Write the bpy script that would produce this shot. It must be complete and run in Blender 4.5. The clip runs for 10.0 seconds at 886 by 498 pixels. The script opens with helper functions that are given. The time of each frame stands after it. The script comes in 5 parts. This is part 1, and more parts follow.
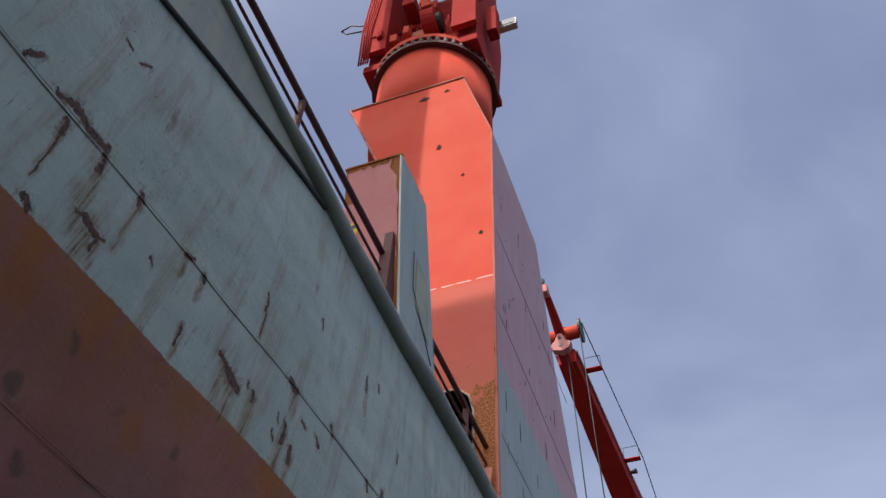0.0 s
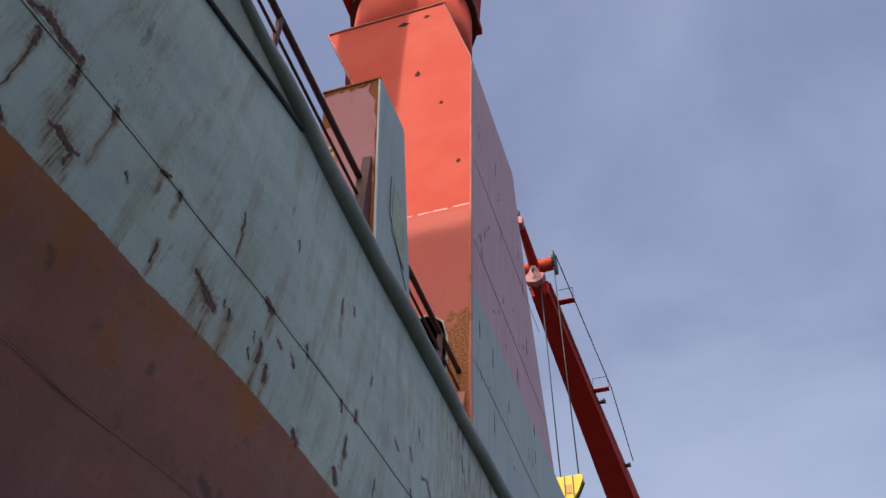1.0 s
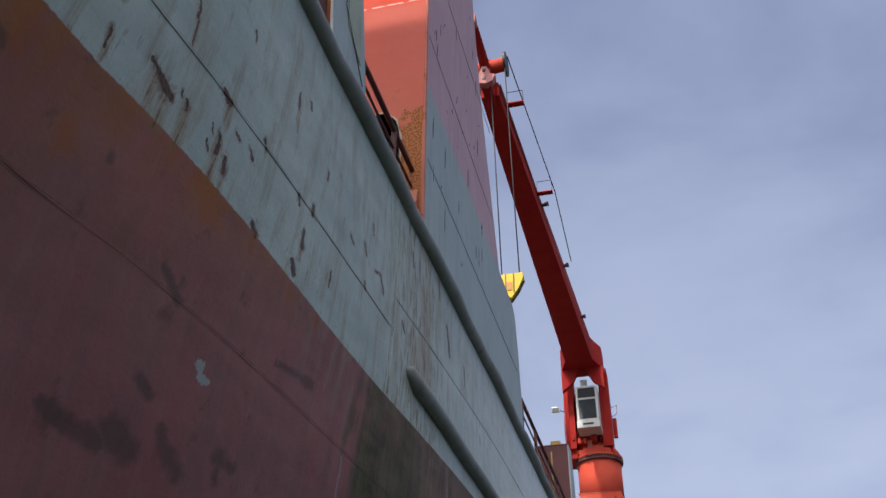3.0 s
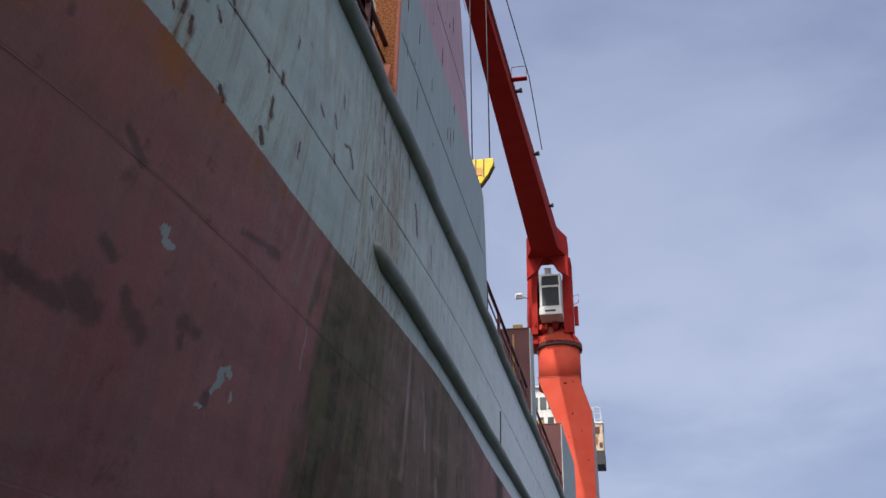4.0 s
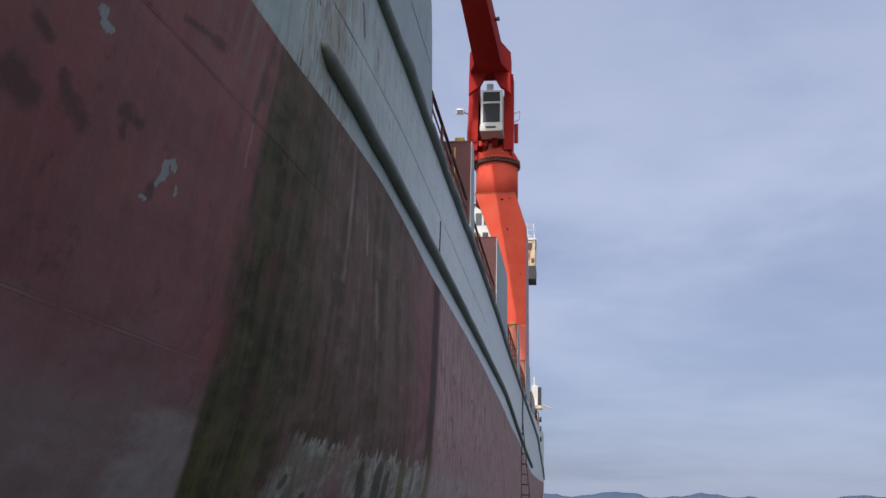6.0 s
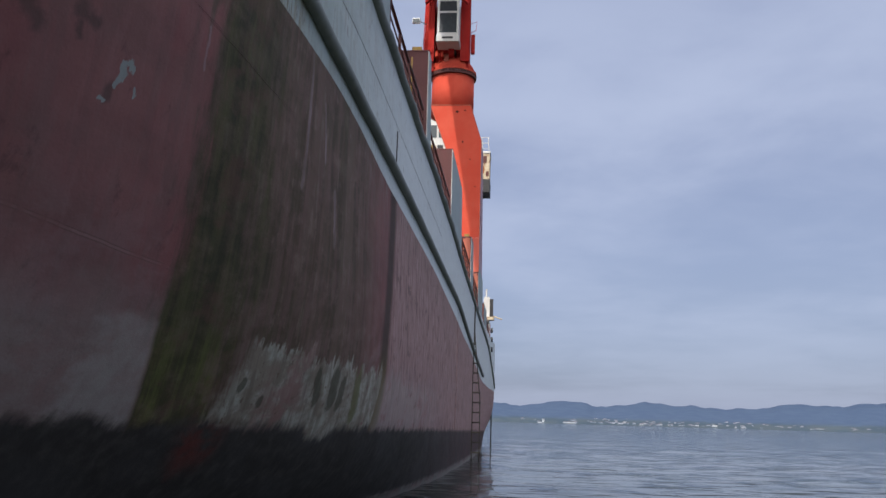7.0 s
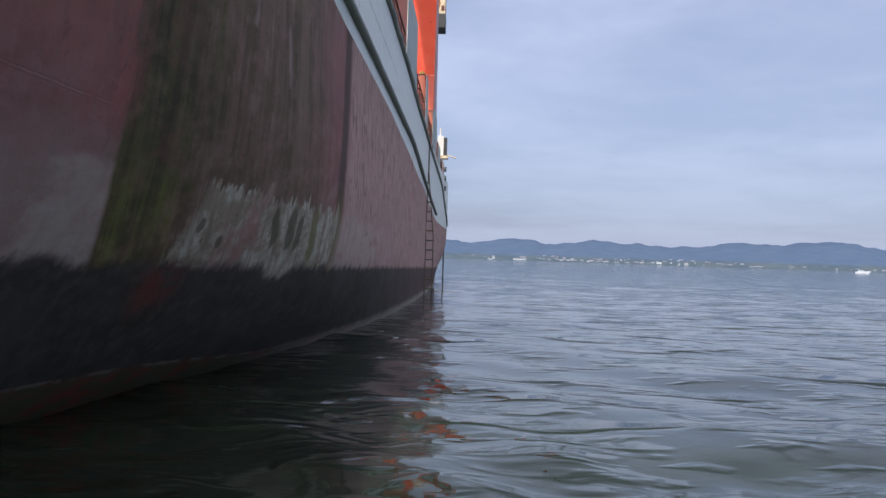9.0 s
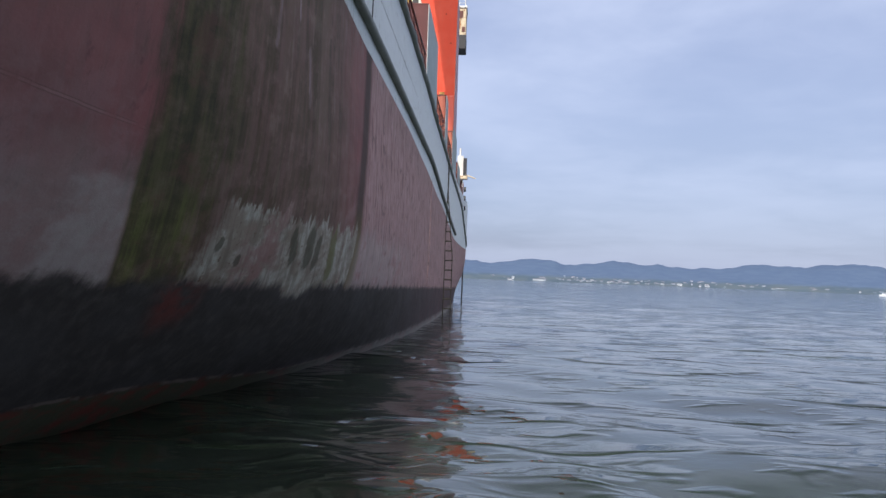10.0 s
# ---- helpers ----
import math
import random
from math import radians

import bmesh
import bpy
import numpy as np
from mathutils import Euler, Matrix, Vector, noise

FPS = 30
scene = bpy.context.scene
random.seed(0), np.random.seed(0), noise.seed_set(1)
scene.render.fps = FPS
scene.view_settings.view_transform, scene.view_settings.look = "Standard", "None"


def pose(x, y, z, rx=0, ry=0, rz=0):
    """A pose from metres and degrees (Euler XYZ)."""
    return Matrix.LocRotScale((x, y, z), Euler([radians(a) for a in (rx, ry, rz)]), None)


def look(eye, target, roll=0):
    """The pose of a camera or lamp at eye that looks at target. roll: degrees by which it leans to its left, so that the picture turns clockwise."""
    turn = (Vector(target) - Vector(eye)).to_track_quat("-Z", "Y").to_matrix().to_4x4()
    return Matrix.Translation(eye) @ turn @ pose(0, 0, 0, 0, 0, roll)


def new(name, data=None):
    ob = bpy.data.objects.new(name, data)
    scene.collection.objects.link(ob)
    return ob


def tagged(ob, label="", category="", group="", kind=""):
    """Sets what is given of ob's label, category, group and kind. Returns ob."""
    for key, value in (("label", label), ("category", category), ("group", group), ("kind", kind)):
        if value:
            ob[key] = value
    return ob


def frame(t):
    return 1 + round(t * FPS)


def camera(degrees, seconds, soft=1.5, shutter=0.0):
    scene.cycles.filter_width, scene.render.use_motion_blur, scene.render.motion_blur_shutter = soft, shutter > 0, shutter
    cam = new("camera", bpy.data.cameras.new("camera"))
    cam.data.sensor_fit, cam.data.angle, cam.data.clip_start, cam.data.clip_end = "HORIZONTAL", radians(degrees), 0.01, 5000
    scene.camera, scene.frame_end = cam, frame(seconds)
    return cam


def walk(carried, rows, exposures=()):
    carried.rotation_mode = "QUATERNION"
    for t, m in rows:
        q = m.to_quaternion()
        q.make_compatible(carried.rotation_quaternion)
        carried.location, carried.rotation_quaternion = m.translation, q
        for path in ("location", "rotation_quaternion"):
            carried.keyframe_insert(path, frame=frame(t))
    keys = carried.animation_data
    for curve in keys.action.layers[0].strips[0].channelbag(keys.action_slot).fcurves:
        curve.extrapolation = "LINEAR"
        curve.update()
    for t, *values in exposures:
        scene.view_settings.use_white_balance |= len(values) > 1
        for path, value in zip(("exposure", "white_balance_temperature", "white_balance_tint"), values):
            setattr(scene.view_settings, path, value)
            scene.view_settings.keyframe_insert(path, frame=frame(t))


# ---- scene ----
cam = camera(51.1, 10.0)
PATH = [
    (0.0, pose(0.446, 0.012, 2.803, 140.370, -1.705, 19.921)),
    (0.5, pose(0.426, 0.056, 2.765, 137.896, -1.215, 19.563)),
    (1.0, pose(0.413, 0.052, 2.752, 136.189, -1.311, 18.063)),
    (1.5, pose(0.389, 0.026, 2.730, 134.584, -1.125, 16.535)),
    (2.0, pose(0.354, -0.012, 2.711, 131.153, -1.097, 15.910)),
    (2.5, pose(0.318, -0.054, 2.736, 127.577, -0.989, 14.621)),
    (2.7, pose(0.308, -0.035, 2.715, 126.081, -0.566, 14.716)),
    (3.8, pose(0.287, 0.018, 2.659, 118.508, -1.025, 12.175)),
    (4.0, pose(0.271, 0.082, 2.633, 116.953, -1.267, 11.683)),
    (4.5, pose(0.230, 0.179, 2.617, 113.282, -1.226, 10.897)),
    (5.0, pose(0.198, 0.163, 2.609, 110.867, -1.517, 9.935)),
    (5.5, pose(0.165, 0.181, 2.580, 108.320, -1.807, 8.830)),
    (6.8, pose(0.098, 0.090, 2.446, 101.509, -1.488, 4.974)),
    (7.0, pose(0.084, 0.059, 2.437, 100.429, -1.618, 4.469)),
    (7.5, pose(0.039, 0.033, 2.410, 97.782, -1.610, 3.573)),
    (8.0, pose(-0.018, -0.015, 2.474, 95.301, -1.379, 3.094)),
    (8.5, pose(-0.024, -0.035, 2.520, 92.822, -1.806, 2.423)),
    (9.0, pose(0.000, -0.000, 2.500, 90.513, -1.890, 1.522)),
    (9.5, pose(0.018, -0.005, 2.517, 90.694, -1.957, 2.021)),
    (10.0, pose(0.033, -0.007, 2.500, 91.709, -2.248, 2.719)),
]
walk(cam, PATH, exposures=[(0.0, 0.33), (5.5, 0.32), (7.5, 0.26), (9.0, 0.57), (10.0, 0.64)])

# ---- light ----
TO_SUN = Vector((-0.13, -0.62, 0.77)).normalized()
sun_data = bpy.data.lights.new("sun", "SUN")
sun_data.energy, sun_data.angle, sun_data.color = 2.9, radians(0.5), (1.0, 0.93, 0.84)
sun = new("sun", sun_data)
sun.matrix_world = look(TO_SUN * 100, (0, 0, 0))


# ---- a small language for node materials ----
class S:
    """A socket with arithmetic."""
    tree = None

    def __init__(self, sock):
        self.sock = sock

    def _op(self, op, *others):
        n = S.tree.nodes.new("ShaderNodeMath")
        n.operation = op
        for i, v in enumerate((self, *others)):
            put(n.inputs[i], v)
        return S(n.outputs[0])

    def __add__(self, o): return self._op("ADD", o)
    def __sub__(self, o): return self._op("SUBTRACT", o)
    def __mul__(self, o): return self._op("MULTIPLY", o)
    def __truediv__(self, o): return self._op("DIVIDE", o)
    def __radd__(self, o): return self._op("ADD", o)
    def __rmul__(self, o): return self._op("MULTIPLY", o)
    def __rsub__(self, o): return (self * -1.0) + o
    def abs(self): return self._op("ABSOLUTE")
    def max(self, o): return self._op("MAXIMUM", o)
    def min(self, o): return self._op("MINIMUM", o)
    def pow(self, o): return self._op("POWER", o)
    def clamp(self): return self.max(0.0).min(1.0)

    def step(self, a, b):
        """0 at a, 1 at b, smooth between them."""
        n = S.tree.nodes.new("ShaderNodeMapRange")
        n.interpolation_type = "SMOOTHSTEP"
        flip = a > b
        put(n.inputs[0], self)
        n.inputs[1].default_value, n.inputs[2].default_value = (b, a) if flip else (a, b)
        n.inputs[3].default_value, n.inputs[4].default_value = (1, 0) if flip else (0, 1)
        return S(n.outputs[0])


def put(sock, v):
    if isinstance(v, S):
        S.tree.links.new(v.sock, sock)
    elif isinstance(v, (tuple, list)) and len(v) == 3 and sock.type == "RGBA":
        sock.default_value = (*v, 1)
    else:
        sock.default_value = v


def coords():
    n = S.tree.nodes.new("ShaderNodeTexCoord")
    s = S.tree.nodes.new("ShaderNodeSeparateXYZ")
    S.tree.links.new(n.outputs["Object"], s.inputs[0])
    return S(s.outputs[0]), S(s.outputs[1]), S(s.outputs[2])


def vec(x, y, z):
    n = S.tree.nodes.new("ShaderNodeCombineXYZ")
    for i, v in enumerate((x, y, z)):
        put(n.inputs[i], v)
    return S(n.outputs[0])


def nz(v, scale, detail=4.0, rough=0.55, warp=0.0):
    n = S.tree.nodes.new("ShaderNodeTexNoise")
    put(n.inputs["Vector"], v)
    n.inputs["Scale"].default_value, n.inputs["Detail"].default_value = scale, detail
    n.inputs["Roughness"].default_value, n.inputs["Distortion"].default_value = rough, warp
    return S(n.outputs[0])


def mix(f, a, b):
    n = S.tree.nodes.new("ShaderNodeMix")
    n.data_type = "RGBA"
    put(n.inputs[0], f)
    put(n.inputs[6], a)
    put(n.inputs[7], b)
    return S(n.outputs[2])


def start(name):
    m = bpy.data.materials.new(name)
    m.use_nodes = True
    S.tree = m.node_tree
    return m, m.node_tree.nodes["Principled BSDF"]


def finish(b, color, rough, height=None, depth=0.01, metal=0.0, spec=0.5):
    put(b.inputs["Base Color"], color)
    put(b.inputs["Roughness"], rough)
    put(b.inputs["Metallic"], metal)
    b.inputs["Specular IOR Level"].default_value = spec
    if height is not None:
        n = S.tree.nodes.new("ShaderNodeBump")
        n.inputs["Strength"].default_value, n.inputs["Distance"].default_value = 1.0, depth
        put(n.inputs["Height"], height)
        S.tree.links.new(n.outputs[0], b.inputs["Normal"])


def painted(name, base, worn, rust=0.3, rough=0.45, grime=0.25, spec=0.4):
    """Old ship's paint: faded patches, runs and rust blisters."""
    m, b = start(name)
    x, y, z = coords()
    p = vec(x, y, z)
    runs = vec(x, y, z * 0.12)
    fade = nz(p, 0.9, 5).step(0.35, 0.7)
    streak = nz(runs, 5.0, 5, 0.6).step(0.45, 0.75)
    fine = nz(p, 38, 4)
    c = mix(fade * 0.6, base, worn)
    c = mix(streak * grime, c, tuple(v * 0.45 + 0.02 for v in worn))
    spots = (nz(p, 3.2, 7, 0.7) * 0.7 + nz(runs, 9.0, 5) * 0.3).step(0.70 - rust * 0.25, 0.76 - rust * 0.2)
    c = mix(spots, c, mix(fine, (0.085, 0.028, 0.012), (0.26, 0.09, 0.03)))
    c = mix(fine * 0.18, c, tuple(v * 0.6 for v in base))
    finish(b, c, spots * 0.4 + (fine * 0.2 + rough), nz(p, 6, 6, 0.6) * 0.7 + spots * 0.3, 0.012, spec=spec)
    return m


def mast_front():
    """Red paint that gives way to rust low down, round the doorway."""
    m, b = start("mast_front_paint")
    x, y, z = coords()
    p = vec(x, 0.0, z)
    fine, mid = nz(p, 34, 4), nz(p, 2.6, 7, 0.68)
    c = mix(nz(p, 0.8, 5).step(0.35, 0.68) * 0.6, (0.54, 0.070, 0.040), (0.59, 0.105, 0.064))
    c = mix(nz(vec(x, 0.0, z * 0.12), 5, 5).step(0.48, 0.66) * 0.16, c, (0.42, 0.10, 0.06))
    # below the seam the shaded stretch is painted in as duller pink
    c = mix(z.step(15.5, 15.3) * (0.35 + mid * 0.3), c, (0.46, 0.155, 0.125))
    low = z.step(14.2, 11.8)
    c = mix(low * (0.35 + mid * 0.5), c, (0.46, 0.15, 0.09))
    rust = (mid * 0.8 + low * 0.26 + (x + 2.95).step(-0.5, 0.1) * low * 0.12).step(0.60, 0.66)
    c = mix(rust, c, mix(fine.step(0.4, 0.6), (0.20, 0.06, 0.02), (0.40, 0.16, 0.06)))
    seam = (z - 15.45 + (mid - 0.5) * 0.05).abs().step(0.025, 0.008) * nz(p, 5, 4).step(0.42, 0.5)
    c = mix(seam * 0.7, c, (0.75, 0.55, 0.5))
    finish(b, c, fine * 0.2 + 0.68, mid * 0.6 + fine * 0.1, 0.014, spec=0.12)
    return m


def plain(name, base, rough=0.5, metal=0.0, grain=30.0, vary=0.35, spec=0.5):
    m, b = start(name)
    x, y, z = coords()
    p = vec(x, y, z)
    n1, n2 = nz(p, grain, 4), nz(p, grain / 9, 5)
    c = mix(n2.step(0.35, 0.7) * vary + n1 * (vary * 0.4), base, tuple(v * 0.5 for v in base))
    finish(b, c, n1 * 0.25 + (rough - 0.1), n1, 0.003, metal, spec)
    return m


# ---- sky ----
world = bpy.data.worlds.new("sky")
scene.world = world
world.use_nodes = True
S.tree = world.node_tree
sky = S.tree.nodes.new("ShaderNodeTexSky")
sky.sky_type, sky.sun_disc = "NISHITA", False
sky.sun_elevation = math.asin(TO_SUN.z)
sky.sun_rotation = math.atan2(TO_SUN.x, TO_SUN.y)
sky.air_density, sky.dust_density, sky.ozone_density = 1.0, 1.2, 1.6
wc = S.tree.nodes.new("ShaderNodeTexCoord")
ws = S.tree.nodes.new("ShaderNodeSeparateXYZ")
S.tree.links.new(wc.outputs["Generated"], ws.inputs[0])
wx, wy, wz = (S(o) for o in ws.outputs)
lift = wz.max(0.0) + 0.16
flat = vec(wx / lift, wy / lift, 0.0)
veil = nz(vec(wx / lift * 0.55 + wy / lift * 0.25, wy / lift * 0.7, 0.3), 0.8, 5, 0.5, 0.4)
puffs = nz(flat, 2.4, 6, 0.55, 0.3)
cloud = (veil * 0.75 + puffs * 0.25).step(0.37, 0.64)
cloud = (cloud * 0.54 + wz.step(0.55, 0.12) * wz.step(0.02, 0.14) * 0.30).clamp()
toward = (wx * TO_SUN.x + wy * TO_SUN.y + wz * TO_SUN.z).max(0.0)
cube = toward * toward * toward
glow = cube * cube * 7.0 + 1.0
tint = mix(0.62, S(sky.outputs[0]), (2.3, 2.75, 4.8))
hz = wz.step(-0.02, 0.2) * 0.3 + 0.7
tint = mix(hz, (2.3, 2.75, 4.3), tint)
cloud = cloud * (wz.step(0.02, 0.30) * 0.45 + 0.55)
both = mix(cloud, tint, (5.6, 6.3, 8.2))
both = mix(((glow - 1.0) * 0.16).clamp(), both, (38.0, 37.0, 36.0))
bg = world.node_tree.nodes["Background"]
put(bg.inputs[0], both)
bg.inputs[1].default_value = 0.085

# ---- materials ----
# Wear on the ship's side, as strokes: from (along, height) to (along, height), half width.
CRACKS = [
    (1.71, 8.14, 1.80, 8.27, 0.018), (2.05, 8.18, 2.20, 8.24, 0.022), (2.19, 8.25, 2.30, 8.21, 0.028), (2.30, 8.22, 2.42, 8.20, 0.026),
    (2.42, 8.20, 2.55, 8.23, 0.028), (2.55, 8.23, 2.61, 8.14, 0.032), (2.61, 8.14, 2.62, 8.04, 0.024), (2.21, 8.09, 2.24, 8.00, 0.022),
    (2.24, 8.00, 2.29, 7.60, 0.006), (2.67, 7.70, 2.75, 7.73, 0.012), (2.75, 7.73, 2.90, 7.69, 0.018), (2.90, 7.69, 2.99, 7.73, 0.011),
    (2.93, 7.69, 2.92, 7.60, 0.015), (3.00, 8.25, 3.03, 8.17, 0.026), (3.61, 8.24, 3.70, 8.28, 0.018), (3.84, 8.26, 3.89, 8.22, 0.020),
    (2.34, 7.47, 2.43, 7.44, 0.024), (2.16, 9.06, 2.26, 9.05, 0.012), (2.37, 9.04, 2.46, 9.12, 0.012),
]
SCABS = [
    (4.56, 8.72, 4.61, 8.58, 0.013), (4.62, 8.56, 4.65, 8.30, 0.007), (3.92, 7.79, 3.96, 7.62, 0.011), (3.36, 7.96, 3.41, 7.91, 0.010),
    (4.39, 7.88, 4.48, 7.83, 0.028), (4.50, 7.81, 4.60, 7.78, 0.034), (4.60, 7.79, 4.68, 7.76, 0.038), (4.75, 7.90, 4.77, 7.85, 0.014),
    (4.84, 7.87, 4.87, 7.79, 0.015), (5.20, 7.92, 5.24, 7.84, 0.010), (5.33, 7.89, 5.35, 7.74, 0.020), (5.20, 7.74, 5.25, 7.69, 0.013),
    (5.48, 7.76, 5.51, 7.65, 0.022), (5.50, 8.07, 5.57, 8.04, 0.013), (5.76, 8.08, 5.82, 8.03, 0.016), (5.20, 8.27, 5.31, 8.24, 0.032),
    (6.36, 9.28, 6.38, 9.10, 0.020), (6.62, 9.39, 6.65, 9.32, 0.018), (5.39, 9.16, 5.41, 9.08, 0.014),
]
FORWARD_SCABS = [
    (6.10, 7.50, 6.20, 7.45, 0.028), (6.87, 7.58, 6.94, 7.49, 0.034), (6.94, 7.97, 6.97, 7.80, 0.026), (7.02, 8.33, 7.04, 8.23, 0.028),
    (6.70, 8.24, 6.74, 8.17, 0.020), (7.64, 7.92, 7.66, 7.76, 0.012), (7.23, 8.95, 7.25, 8.84, 0.016), (8.00, 8.63, 8.08, 8.57, 0.020),
    (8.41, 8.80, 8.49, 8.68, 0.020), (8.64, 9.22, 8.66, 9.08, 0.015), (8.80, 8.65, 8.98, 8.70, 0.014), (9.00, 8.70, 9.14, 8.53, 0.020),
    (5.92, 8.31, 5.97, 8.25, 0.018), (12.10, 9.65, 12.25, 9.25, 0.040), (11.60, 10.2, 11.66, 9.9, 0.020), (10.25, 9.85, 10.30, 9.65, 0.022),
    (13.2, 9.5, 13.25, 9.2, 0.020), (9.90, 8.55, 10.0, 8.45, 0.022), (8.52, 8.33, 8.56, 8.26, 0.016),
]
RUNS = [
    (2.60, 8.10, 2.68, 7.85, 0.06), (2.24, 8.00, 2.29, 7.62, 0.035), (2.62, 7.85, 2.75, 7.60, 0.08), (2.80, 7.72, 2.85, 7.50, 0.09),
    (2.95, 7.65, 2.98, 7.50, 0.045), (3.03, 8.15, 3.08, 7.75, 0.035), (3.64, 8.22, 3.66, 8.08, 0.035), (3.88, 8.20, 3.90, 8.05, 0.035),
    (4.60, 8.60, 4.65, 8.35, 0.028), (3.94, 7.76, 3.98, 7.55, 0.035), (4.45, 7.80, 4.52, 7.50, 0.055), (4.60, 7.76, 4.66, 7.48, 0.075),
    (4.86, 7.80, 4.90, 7.50, 0.055), (5.34, 7.80, 5.38, 7.48, 0.065), (5.50, 7.70, 5.54, 7.48, 0.05), (5.30, 8.22, 5.33, 8.05, 0.06),
    (6.37, 9.20, 6.41, 8.85, 0.035), (6.94, 7.95, 6.96, 7.66, 0.035), (10.85, 9.5, 10.92, 8.1, 0.13),
]
BLEEDS = [(6.14, 7.46, 6.18, 7.30, 0.06), (6.90, 7.48, 6.95, 7.22, 0.07), (5.36, 7.44, 5.55, 7.25, 0.13), (3.31, 7.40, 3.36, 7.12, 0.09),
          (2.60, 7.38, 2.72, 7.05, 0.16), (7.52, 7.38, 7.56, 7.26, 0.05), (4.05, 6.95, 4.12, 6.88, 0.10)]
SMUDGES = [
    (5.00, 5.37, 5.28, 5.33, 0.05), (5.28, 5.33, 5.60, 5.30, 0.06), (5.63, 5.45, 5.90, 5.33, 0.10), (6.07, 5.58, 6.25, 5.44, 0.06),
    (6.25, 5.44, 6.45, 5.37, 0.10), (6.81, 5.62, 7.02, 5.60, 0.07), (6.88, 5.52, 6.92, 5.44, 0.05), (7.11, 6.61, 7.46, 6.66, 0.045),
    (7.46, 6.66, 7.78, 6.71, 0.05), (5.36, 6.63, 5.64, 6.47, 0.045), (5.63, 5.84, 5.82, 5.74, 0.05), (3.23, 7.12, 3.30, 7.04, 0.045),
    (3.10, 6.63, 3.14, 6.58, 0.045), (3.44, 6.35, 3.50, 6.29, 0.05), (4.45, 7.04, 4.46, 6.98, 0.04), (7.50, 5.20, 7.52, 5.12, 0.06),
]
FLAKES = [(6.16, 6.16, 6.22, 6.09, 0.055), (6.24, 6.09, 6.31, 6.06, 0.045), (7.58, 5.44, 7.63, 5.36, 0.05), (7.60, 5.35, 7.57, 5.26, 0.035),
          (7.66, 5.48, 7.72, 5.44, 0.04), (7.84, 5.30, 7.87, 5.26, 0.022), (7.45, 5.09, 7.53, 5.08, 0.02)]


def vop(op, a, b=None, scale=None, out=0):
    n = S.tree.nodes.new("ShaderNodeVectorMath")
    n.operation = op
    put(n.inputs[0], a)
    if b is not None:
        put(n.inputs[1], b)
    if scale is not None:
        put(n.inputs["Scale"], scale)
    return S(n.outputs[out])


def near(p, strokes):
    """How far p lies from the nearest stroke, in half widths."""
    best = None
    for y0, z0, y1, z1, w in strokes:
        by, bz = y1 - y0, z1 - z0
        k = 1.0 / (by * by + bz * bz)
        pa = vop("SUBTRACT", p, (0.0, y0, z0))
        h = vop("DOT_PRODUCT", pa, (0.0, by * k, bz * k), out=1).clamp()
        d = vop("DISTANCE", pa, vop("SCALE", (0.0, by, bz), scale=h), out=1) * (1.0 / w)
        best = d if best is None else best.min(d)
    return best


def paint_line(y):
    """Height of the line between the two paints."""
    return (y.step(1.8, 4.0) * 0.10 + 7.40 - y.step(4.4, 8.6) * 0.14 + y.step(8.8, 14.5) * 0.20 - y.step(15.0, 20.0) * 0.14
            - y.step(30.0, 40.0) * 0.18 - y.step(38.0, 54.0) * 0.48 - y.step(52.0, 79.0) * 1.25)


